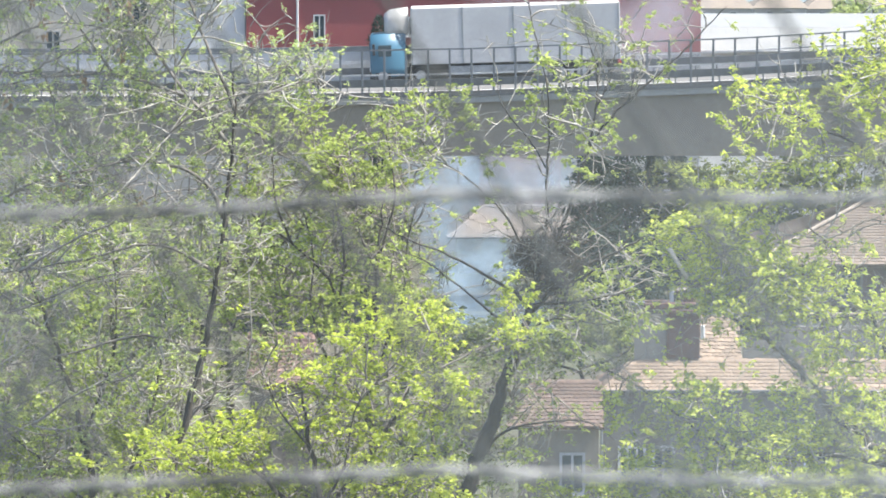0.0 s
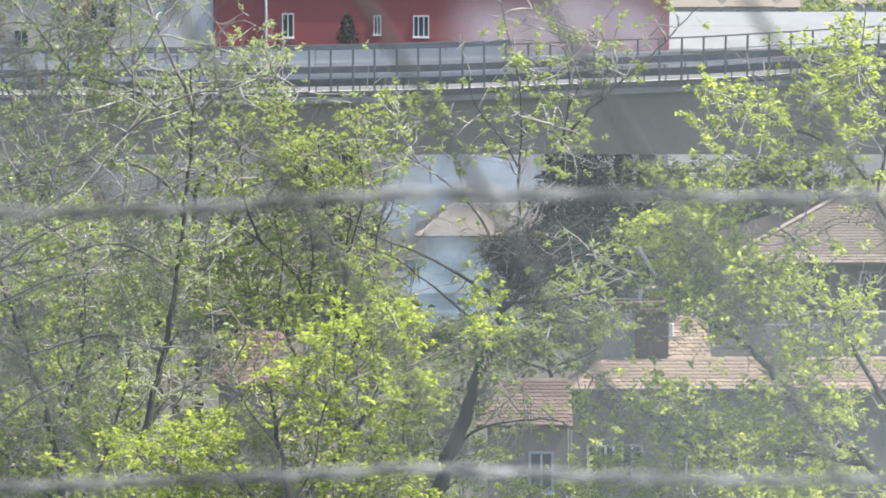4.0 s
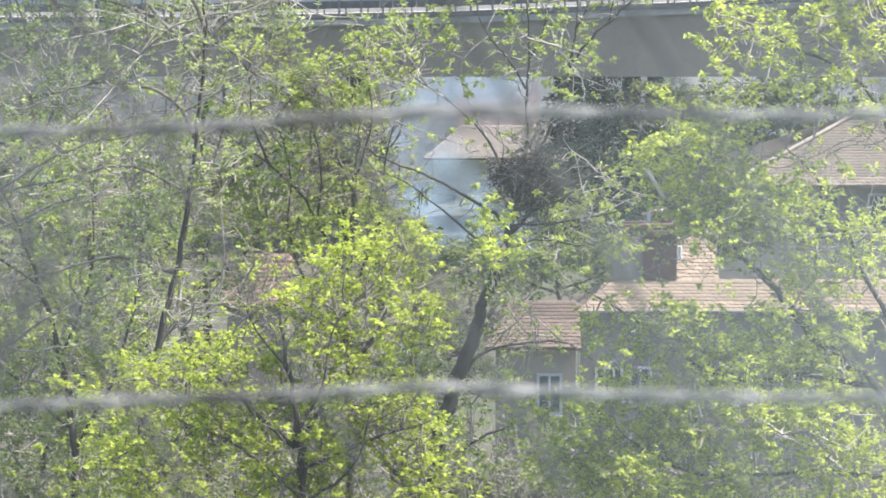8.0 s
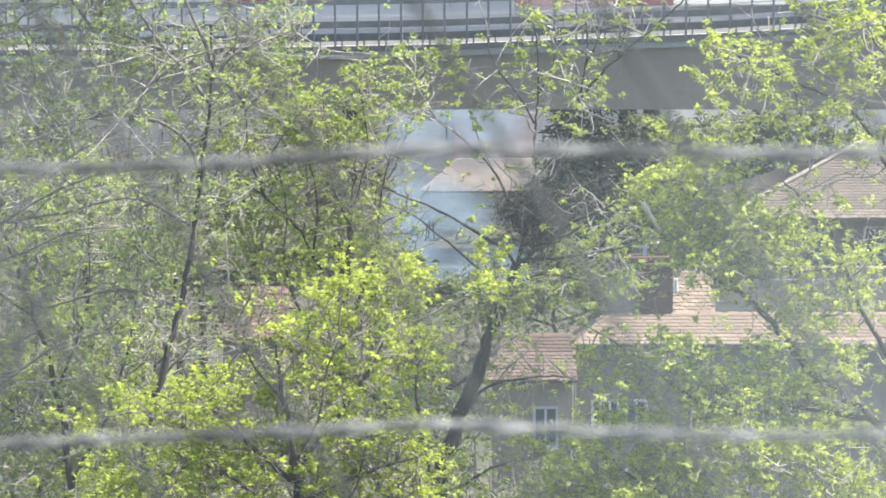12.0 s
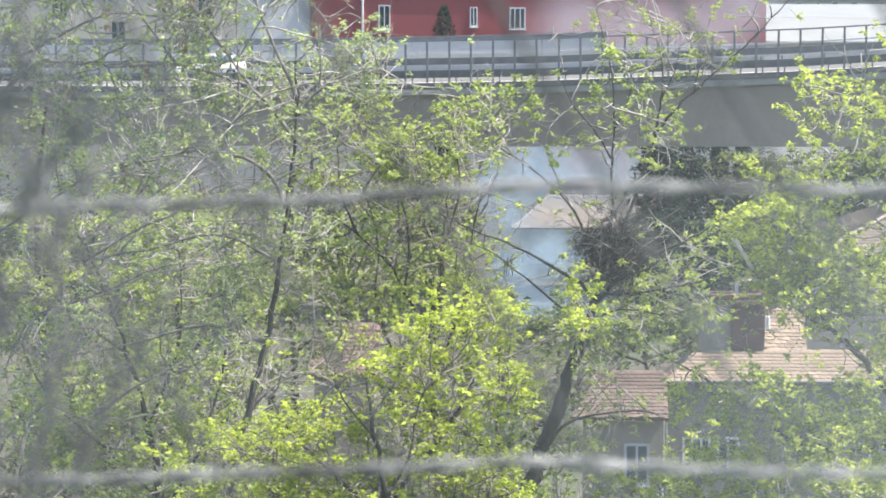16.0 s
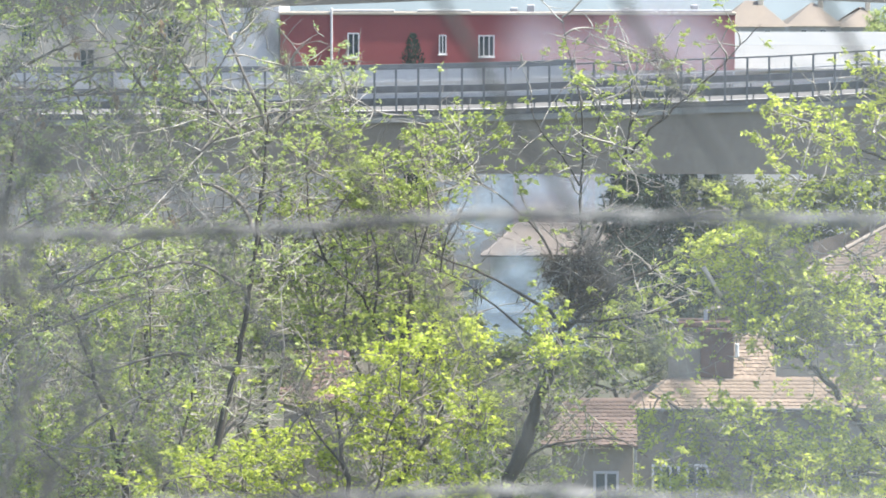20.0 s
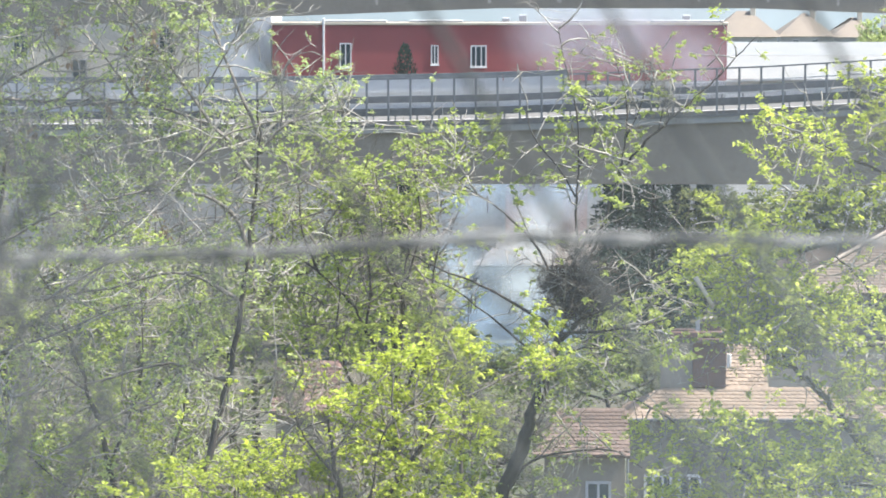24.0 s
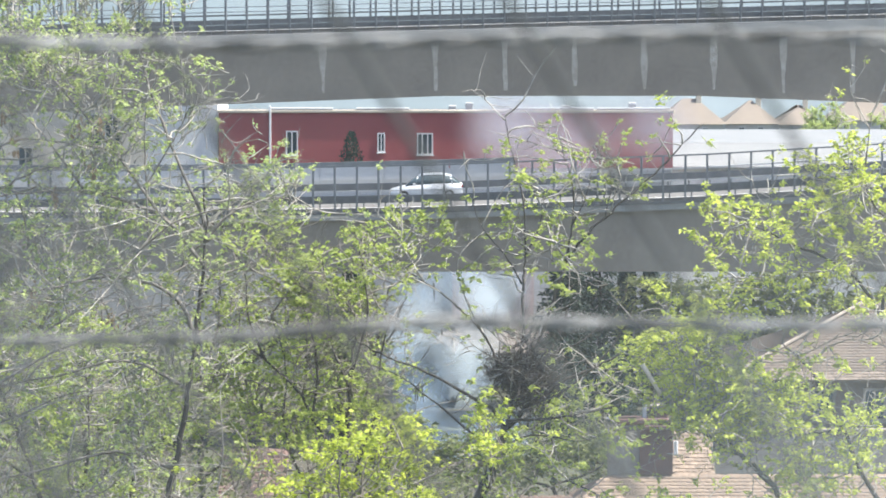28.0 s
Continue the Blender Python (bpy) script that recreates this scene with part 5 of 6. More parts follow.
# the lime-leaved tree on the right of the slope
TREE_E = tree("tree with long slanting limbs and lime-green leaves", (7.47, 68.0, ground_z(0, 68)), [
    ([(7.83, 68, ground_z(0, 68) - 0.3), (7.56, 68.00, 7.04), (6.97, 68.00, 8.44), (6.00, 68.00, 9.24), (5.36, 68.00, 10.03), (4.89, 68.00, 10.47), (4.63, 68.00, 10.63), (3.81, 68.00, 11.18), (3.51, 68.00, 11.54)], 0.085, 0.018),
    ([(4.89, 68.00, 10.47), (4.38, 68.00, 11.14), (4.13, 68.00, 11.60), (3.72, 68.00, 12.43)], 0.025, 0.006),
    ([(7.56, 68.00, 7.04), (7.38, 68.00, 9.10), (6.87, 68.00, 10.12), (6.51, 68.00, 10.95), (5.91, 68.00, 11.97), (5.50, 68.00, 12.36)], 0.06, 0.012),
    ([(6.51, 68.00, 10.95), (5.64, 68.00, 10.86), (5.23, 68.00, 11.18), (5.13, 68.00, 11.51)], 0.02, 0.006),
    ([(7.38, 68.00, 9.10), (7.65, 68.00, 11.51), (7.10, 68.00, 12.80), (6.55, 68.00, 13.54), (5.64, 68.00, 14.00), (4.72, 68.00, 14.41)], 0.05, 0.008),
    ([(7.10, 68.00, 12.80), (7.29, 68.00, 14.09), (6.83, 68.00, 14.91), (6.92, 68.00, 16.10)], 0.03, 0.006),
    ([(6.97, 68.00, 8.44), (5.82, 68.00, 8.63), (4.72, 68.00, 8.54), (3.90, 68.00, 8.91), (2.89, 68.00, 9.65), (2.07, 68.00, 10.12)], 0.05, 0.01),
    ([(7.47, 68.00, 6.86), (6.10, 68.00, 7.04), (4.27, 68.00, 6.95), (3.08, 68.00, 7.51), (2.34, 68.00, 8.16)], 0.05, 0.01),
], [
    ((4.91, 68.00, 14.37), 0.59, 0.36, 5, 0.68), ((5.55, 68.00, 14.14), 0.59, 0.41, 6, 0.68), ((6.01, 68.00, 14.55), 0.50, 0.41, 5, 0.68), ((6.74, 68.00, 14.74), 0.50, 0.50, 6, 0.68), ((4.50, 68.00, 13.64), 0.41, 0.32, 3, 0.68),
    ((5.73, 68.00, 13.55), 0.73, 0.32, 6, 0.54), ((6.46, 68.00, 13.73), 0.50, 0.41, 5, 0.48), ((6.28, 68.00, 14.92), 0.68, 0.32, 5, 0.68), ((6.83, 68.00, 15.47), 0.50, 0.50, 6, 0.48), ((3.73, 68.00, 12.63), 0.50, 0.41, 5, 1.5),
    ((3.55, 68.00, 11.89), 0.55, 0.46, 6, 1.5), ((4.18, 68.00, 11.89), 0.59, 0.55, 8, 1.5), ((4.64, 68.00, 12.53), 0.41, 0.41, 4, 1.5), ((4.32, 68.00, 11.24), 0.55, 0.41, 6, 1.5), ((4.73, 68.00, 11.33), 0.50, 0.41, 5, 1.05),
    ((5.46, 68.00, 11.05), 0.50, 0.26, 3, 1.35), ((4.91, 68.00, 13.27), 0.50, 0.32, 4, 0.34), ((6.83, 68.00, 12.63), 0.32, 0.50, 4, 0.6), ((3.91, 68.00, 8.82), 1.00, 0.41, 10, 0.84), ((5.55, 68.00, 9.01), 1.09, 0.46, 13, 0.84),
    ((4.91, 68.00, 7.88), 1.91, 0.64, 31, 1.08), ((6.28, 68.00, 8.26), 0.87, 0.64, 14, 1.08), ((2.82, 68.00, 7.51), 1.00, 0.55, 14, 1.2), ((4.64, 68.00, 6.94), 2.19, 0.46, 25, 1.2), ((6.46, 68.00, 7.13), 0.77, 0.55, 11, 1.2),
    ((3.00, 68.00, 8.26), 0.59, 0.32, 5, 0.96), ((2.00, 68.00, 7.60), 0.64, 0.64, 10, 1.2), ((6.01, 68.00, 9.94), 0.91, 0.41, 9, 0.84), ((6.83, 68.00, 10.50), 0.41, 0.68, 7, 0.96), ((4.28, 68.00, 9.38), 1.09, 0.27, 8, 0.7),
    ((3.09, 68.00, 9.01), 0.55, 0.55, 8, 0.5), ((5.19, 68.00, 8.54), 1.46, 0.46, 17), ((6.46, 68.00, 9.01), 0.55, 0.55, 8, 0.9), ((2.63, 68.00, 7.04), 0.82, 0.46, 9),
    ((4.61, 67.60, 11.80), 0.54, 0.41, 4, 0.9), ((5.34, 67.60, 11.43), 0.59, 0.38, 4, 0.9), ((4.79, 67.60, 11.02), 0.59, 0.36, 4, 0.9), ((5.79, 67.60, 11.98), 0.45, 0.41, 3, 0.8), ((6.02, 67.60, 10.92), 0.50, 0.41, 3, 0.9),
    ((4.16, 67.60, 11.20), 0.45, 0.36, 3, 0.9), ((3.53, 67.60, 9.81), 0.54, 0.32, 3, 0.9), ((2.71, 67.60, 9.44), 0.50, 0.32, 3, 0.9),
], LEAF_SUN, 15, sprigs=15, leaves=12, leaf=0.095, clump=0.32, twigs=0.35, bare=120, dress=260, stout=(0.011, 0.02), reach=(0.5, 1.6), lean=(-0.3, 0, 0.4))

part("broken_stub", tube(bmesh.new(), [Vector((3.49, 67.25, 11.62)) - TREE_E.location, Vector((3.35, 67.25, 11.86)) - TREE_E.location, Vector((3.20, 67.25, 12.10)) - TREE_E.location], 0.034, 0.04, 7), surface("bare wood", (0.62, 0.57, 0.49), (0.5, 0.45, 0.38), 6, 0.8), TREE_E, "pale broken end of a limb")


def pods():
    """Dry seed pods that hang from the thin branches of the middle tree."""
    rng = random.Random(8)
    for c in ((-0.41, 70.00, 11.37), (-0.35, 70.00, 11.35), (-0.45, 70.00, 11.32), (-0.15, 70.00, 13.04), (-1.26, 70.00, 11.45), (-0.79, 70.00, 11.83)):
        o = Vector(c) - TREE_A.location
        d = Vector((rng.uniform(-0.03, 0.03), 0, -0.2))
        part("seed_pod", tube(bmesh.new(), [o + Vector((0, 0, 0.1)), o + d * 0.2, o + d * 0.6, o + d], 0.012, 0.006, 5), DEAD, TREE_A, "dry brown hanging seed pod")


pods()


def dry_bunches():
    """Bunches of last year's brown leaves that hang in the twiggy tree."""
    for k, c in enumerate(((-7.50, 71.70, 15.85), (-7.28, 71.70, 15.31), (-6.22, 71.70, 15.76), (-5.85, 71.70, 15.76), (-7.92, 71.70, 14.12), (-6.64, 71.70, 14.52), (-5.94, 71.70, 14.92), (-5.64, 71.70, 12.41), (-6.99, 71.70, 12.80))):
        rng = np.random.RandomState(90 + k)
        p = np.array(c) - np.array(TREE_D.location) + rng.normal(size=(16, 3)) * np.array([0.05, 0.04, 0.1])
        leaf_cloud("dry_leaves", p, rng.normal(size=(16, 3)) * 0.4 + np.array([0, 0, -1.0]), rng.uniform(0.08, 0.15, 16), DRY, TREE_D, rng)["label"] = "hanging bunch of dry brown leaves"


dry_bunches()


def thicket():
    """Added growth behind the front trees, its leaves darkened to stand in for shade."""
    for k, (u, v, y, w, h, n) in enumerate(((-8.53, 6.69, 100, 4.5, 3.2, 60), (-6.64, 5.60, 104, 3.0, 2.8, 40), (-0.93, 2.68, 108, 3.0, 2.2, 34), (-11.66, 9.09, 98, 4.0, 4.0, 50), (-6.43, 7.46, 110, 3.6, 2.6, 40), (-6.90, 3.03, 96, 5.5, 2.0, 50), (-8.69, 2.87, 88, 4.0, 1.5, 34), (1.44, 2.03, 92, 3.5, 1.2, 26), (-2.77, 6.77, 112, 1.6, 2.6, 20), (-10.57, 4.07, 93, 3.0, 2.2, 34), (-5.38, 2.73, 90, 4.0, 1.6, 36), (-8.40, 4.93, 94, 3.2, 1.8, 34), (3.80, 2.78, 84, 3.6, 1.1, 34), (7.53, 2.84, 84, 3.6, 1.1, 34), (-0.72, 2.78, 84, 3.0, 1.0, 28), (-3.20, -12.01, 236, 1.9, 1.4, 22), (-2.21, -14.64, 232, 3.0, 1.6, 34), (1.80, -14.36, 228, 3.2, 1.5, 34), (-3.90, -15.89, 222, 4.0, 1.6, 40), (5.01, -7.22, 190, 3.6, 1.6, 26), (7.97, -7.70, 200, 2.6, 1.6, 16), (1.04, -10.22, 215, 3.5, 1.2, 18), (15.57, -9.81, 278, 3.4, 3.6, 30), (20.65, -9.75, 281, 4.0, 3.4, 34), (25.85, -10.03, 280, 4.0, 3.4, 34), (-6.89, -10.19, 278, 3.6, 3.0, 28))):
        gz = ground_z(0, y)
        tree("added leafy tree behind the front row, leaves darkened as in shade", (u, y, gz), [([(u, y, gz - 0.3), (u + 0.2, y, (gz + v) / 2), (u, y, v), (u + 0.3, y, v + h * 0.7)], 0.16, 0.04), ([(u, y, v - h * 0.5), (u - w * 0.5, y, v), (u - w * 0.7, y, v + h * 0.5)], 0.07, 0.02), ([(u, y, v - h * 0.4), (u + w * 0.5, y, v), (u + w * 0.7, y, v + h * 0.4)], 0.07, 0.02)],
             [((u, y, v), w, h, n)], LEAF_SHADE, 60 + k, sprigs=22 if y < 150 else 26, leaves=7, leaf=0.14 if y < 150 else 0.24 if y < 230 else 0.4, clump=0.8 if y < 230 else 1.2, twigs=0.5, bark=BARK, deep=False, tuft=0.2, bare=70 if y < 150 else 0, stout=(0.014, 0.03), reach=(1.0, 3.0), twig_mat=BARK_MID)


thicket()


def far_trees():
    """Trees among the houses on the far slope."""
    for k, (u, v, y, w, h, n) in enumerate(((50.19, -13.0, 550, 3.4, 2.4, 22), (59.89, -12.67, 552, 3.6, 2.8, 22))):
        gz = ground_z(0, y)
        tree("pale green tree between far houses", (u, y, gz), [([(u, y, gz - 0.3), (u + 0.3, y, (gz + v) / 2), (u, y, v + h * 0.6)], 0.25, 0.06), ([(u, y, v - h * 0.6), (u - w * 0.5, y, v), (u - w * 0.6, y, v + h * 0.5)], 0.1, 0.03), ([(u, y, v - h * 0.5), (u + w * 0.5, y, v), (u + w * 0.6, y, v + h * 0.4)], 0.1, 0.03)],
             [((u, y, v), w, h, n)], LEAF_DULL, 160 + k, sprigs=24, leaves=7, leaf=0.36, clump=1.0, twigs=0.3, tuft=0.2, group="trees on the far slope")


far_trees()


def conifer(x, y, h, r, seed):
    """A dark conifer: a straight trunk, drooping boughs, short needles in sprays."""
    gz = ground_z(x, y)
    t = thing("conifer", pose(x, y, gz), "dark green conifer beyond the viaduct", "tree", "dark conifers")
    rng = np.random.RandomState(seed)
    part("trunk", tube(bmesh.new(), [Vector((0, 0, -0.3)), Vector((0.1, 0, h * 0.5)), Vector((0, 0, h))], 0.2, 0.03, 7), BARK, t)
    n = 420
    z = rng.rand(n) ** 0.8 * h * 0.95 + h * 0.04
    a = rng.rand(n) * 2 * math.pi
    reach = r * (1 - z / h) ** 0.75 * rng.uniform(0.55, 1.1, n) + 0.15
    tip = np.stack([np.cos(a) * reach, np.sin(a) * reach, z - reach * 0.25], axis=1)
    root = np.stack([np.cos(a) * 0.05, np.sin(a) * 0.05, z + reach * 0.05], axis=1)
    twig_cloud("boughs", root, tip, np.full(n, 0.02), BARK, t, rng)
    k = 16
    f = rng.rand(n, k, 1) ** 0.6
    p = (root[:, None] + (tip - root)[:, None] * f + rng.normal(size=(n, k, 3)) * 0.12).reshape(-1, 3)
    w = ((tip - root)[:, None] + rng.normal(size=(n, k, 3)) * 0.7).reshape(-1, 3)
    leaf_cloud("needles", p, w, rng.uniform(0.2, 0.42, n * k), NEEDLE, t, rng, 0.45)
    return t


for i, (x, y, h, r) in enumerate(((8.05, 277, 12.0, 3.1), (10.36, 279, 13.0, 2.8), (12.3, 281, 10.6, 0.8), (13.9, 281, 10.2, 0.7), (7.06, 243, 7.0, 2.8), (9.72, 244, 6.5, 2.6))):
    conifer(x, y, h, r, 30 + i)


def cypress():
    x, y = -6.45, 296.0
    t = thing("cypress", pose(x, y, ground_z(0, y)), "small dark cypress before the red building", "tree")
    top = 1.61 - ground_z(0, y)
    rng = np.random.RandomState(5)
    part("trunk", tube(bmesh.new(), [Vector((0, 0, -0.3)), Vector((0, 0, top * 0.6)), Vector((0, 0, top - 0.2))], 0.12, 0.03, 6), BARK, t)
    n = 5200
    z = rng.rand(n) * top
    a = rng.rand(n) * 2 * math.pi
    r = (0.66 + 0.16 * np.sin(z * 2.3) * np.cos(a * 2 + z)) * np.minimum(1, (top - z) / 1.6) ** 0.5 * rng.rand(n) ** 0.4
    p = np.stack([np.cos(a) * r, np.sin(a) * r, z], axis=1)
    leaf_cloud("foliage", p, np.stack([np.cos(a) * 0.4, np.sin(a) * 0.4, np.ones(n)], axis=1), rng.uniform(0.15, 0.3, n), NEEDLE, t, rng, 0.5)


cypress()


def nest():
    """A ball of dry sticks in the fork."""
    c = np.array((1.34, 69.90, 11.57))
    t = thing("bird_nest", Matrix.Translation(c), "large tangled bird nest of dry sticks in the fork", "nest")
    rng = np.random.RandomState(21)
    n = 760
    d = rng.normal(size=(n, 3))
    d /= np.linalg.norm(d, axis=1, keepdims=True)
    p = d * (rng.rand(n, 1) ** 0.6) * np.array([0.36, 0.3, 0.26]) + rng.normal(size=(n, 3)) * 0.09 + np.array([(-0.34, 0, 0.12), (0.1, 0, 0.3), (0.02, 0, -0.1), (0.34, 0, -0.02), (0.12, 0, -0.42), (-0.12, 0, 0.02), (0.5, 0, 0.3)])[rng.choice(7, n, p=[0.16, 0.16, 0.22, 0.16, 0.1, 0.14, 0.06])]
    w = rng.normal(size=(n, 3)) + d * 0.3
    w /= np.linalg.norm(w, axis=1, keepdims=True)
    ln = rng.uniform(0.07, 0.3, size=(n, 1))
    twig_cloud("sticks", p - w * ln, p + w * ln, rng.uniform(0.005, 0.011, n), DEAD, t, rng, 0.16)
    k = rng.choice(n, 70)
    twig_cloud("pale_sticks", p[k] * 1.08 - w[k] * ln[k], p[k] * 1.08 + w[k] * ln[k], rng.uniform(0.006, 0.012, 70), BARK_PALE, t, rng, 0.16)
    m = 800
    q = rng.normal(size=(m, 3))
    q *= rng.rand(m, 1) ** 0.6 / np.linalg.norm(q, axis=1, keepdims=True)
    leaf_cloud("dead_leaves", q * np.array([0.42, 0.3, 0.3]) + np.array([0.05, 0, -0.12]), rng.normal(size=(m, 3)), rng.uniform(0.06, 0.12, m), DEAD, t, rng)
    k = 40
    s = rng.normal(size=(k, 3)) * np.array([0.3, 0.2, 0.3])
    winding("stray_sticks", s, rng.normal(size=(k, 3)) + np.array([0, 0, 0.4]), rng.uniform(0.5, 1.1, k), rng.uniform(0.006, 0.011, k), DEAD, t, rng)
    return t


NEST = nest()


# ---- vehicles ----
TYRE = surface("tyre rubber", (0.03, 0.03, 0.032), None, 4, 0.85)
CAR_WHITE = surface("white car paint", (0.78, 0.79, 0.8), (0.72, 0.73, 0.74), 0.5, 0.25, bump=0.0)
CAR_SILVER = surface("silver car paint", (0.52, 0.55, 0.58), (0.46, 0.49, 0.52), 0.5, 0.3, 0.2, bump=0.0)
CAR_DARK = surface("dark blue car paint", (0.03, 0.035, 0.05), (0.025, 0.03, 0.042), 0.5, 0.45, bump=0.0)
# Cab and trailer colours dulled to stand in for shade and haze.
CAB_BLUE = surface("blue cab paint", (0.05, 0.155, 0.24), (0.04, 0.13, 0.20), 0.5, 0.4, bump=0.0)
TARP = surface("white trailer tarpaulin", (0.50, 0.50, 0.495), (0.42, 0.42, 0.42), 0.4, 0.6, fine=4)
PLASTIC = surface("black plastic", (0.025, 0.025, 0.028), None, 3, 0.5)
LAMP_RED = surface("red lamp lens", (0.4, 0.02, 0.02), None, 3, 0.2)
LAMP_CLEAR = surface("clear lamp lens", (0.7, 0.7, 0.68), None, 3, 0.15)


def disc(bm, x, y0, y1, z, r, sides=18):
    a = [[bm.verts.new((x + math.cos(t) * r, y, z + math.sin(t) * r)) for t in (2 * math.pi * k / sides for k in range(sides))] for y in (y0, y1)]
    for k in range(sides):
        bm.faces.new((a[0][k], a[0][(k + 1) % sides], a[1][(k + 1) % sides], a[1][k]))
    bm.faces.new(a[0][::-1])
    bm.faces.new(a[1])
    return bm


def wheel(parent, x, y, r, w=0.22):
    t = part("wheel", disc(bmesh.new(), 0, -w / 2, w / 2, 0, r), TYRE, parent)
    t.matrix_basis = pose(x, y, r)
    rim = part("rim", disc(bmesh.new(), 0, -w / 2 - 0.012, -w / 2 + 0.05, 0, r * 0.62, 14), STEEL, t)
    return t


def hull(bm, sections):
    """A lofted body: sections of (x, half width, z low, z high, half width on top)."""
    rings = []
    for x, w, z0, z1, wt in sections:
        zs = z0 + (z1 - z0) * 0.55
        rings.append([bm.verts.new(p) for p in ((x, -w * 0.94, z0), (x, -w, z0 + (zs - z0) * 0.4), (x, -w, zs), (x, -wt, z1), (x, wt, z1), (x, w, zs), (x, w, z0 + (zs - z0) * 0.4), (x, w * 0.94, z0))])
    for a, b in zip(rings, rings[1:]):
        for k in range(8):
            bm.faces.new((a[k], a[(k + 1) % 8], b[(k + 1) % 8], b[k])).smooth = True
    bm.faces.new(rings[0][::-1])
    bm.faces.new(rings[-1])
    bmesh.ops.recalc_face_normals(bm, faces=bm.faces)
    return bm


def car(label, paint, length=4.4, height=1.48):
    """A car that heads along -x; its origin is on the road under its middle."""
    c = thing("car", pose(0, 0, 0), label, "car", "cars on the viaduct")
    L, H = length / 2, height
    part("body", hull(bmesh.new(), [(-L, 0.72, 0.38, 0.6, 0.6), (-L + 0.12, 0.82, 0.25, 0.7, 0.7), (-L * 0.78, 0.86, 0.22, 0.8, 0.76), (-L * 0.45, 0.87, 0.22, 0.93, 0.78), (0, 0.88, 0.22, 0.98, 0.8), (L * 0.6, 0.88, 0.22, 1.0, 0.8), (L - 0.1, 0.84, 0.26, 0.98, 0.74), (L, 0.76, 0.4, 0.9, 0.66)]), paint, c)
    part("cabin_glass", hull(bmesh.new(), [(-L * 0.56, 0.78, 0.86, 0.93, 0.72), (-L * 0.3, 0.77, 0.88, H - 0.2, 0.62), (-L * 0.06, 0.76, 0.9, H - 0.05, 0.58), (L * 0.4, 0.76, 0.9, H - 0.05, 0.58), (L * 0.72, 0.75, 0.9, H - 0.2, 0.6), (L * 0.95, 0.74, 0.9, 0.98, 0.66)]), GLASS, c, "dark car windows")
    part("roof", hull(bmesh.new(), [(-L * 0.2, 0.6, H - 0.14, H - 0.09, 0.56), (-L * 0.04, 0.62, H - 0.08, H - 0.01, 0.57), (L * 0.2, 0.62, H - 0.07, H + 0.01, 0.58), (L * 0.45, 0.62, H - 0.08, H - 0.02, 0.57), (L * 0.72, 0.62, H - 0.2, H - 0.14, 0.56)]), paint, c)
    for x, lean in ((-L * 0.22, -0.3), (L * 0.2, 0.0), (L * 0.66, 0.25)):
        part("pillar", tube(bmesh.new(), [Vector((x + lean * 0.6, -0.79, 0.92)), Vector((x, -0.6, H - 0.1))], 0.035, 0.03, 6), paint, c)
    for x in (-L * 0.62, L * 0.62):
        for y in (-0.78, 0.78):
            wheel(c, x, y, 0.32)
    for y in (-0.6, 0.6):
        part("headlight", boxed(-L - 0.01, y - 0.16, 0.56, -L + 0.1, y + 0.16, 0.68, bevel=0.03), LAMP_CLEAR, c, "clear headlight")
        part("tail_light", boxed(L - 0.1, y - 0.16, 0.72, L + 0.01, y + 0.16, 0.88, bevel=0.03), LAMP_RED, c, "red tail light")
    for y in (-0.95, 0.95):
        part("mirror", boxed(-L * 0.36, y - 0.08, 0.94, -L * 0.36 + 0.14, y + 0.08, 1.08, bevel=0.03), paint, c)
    return c


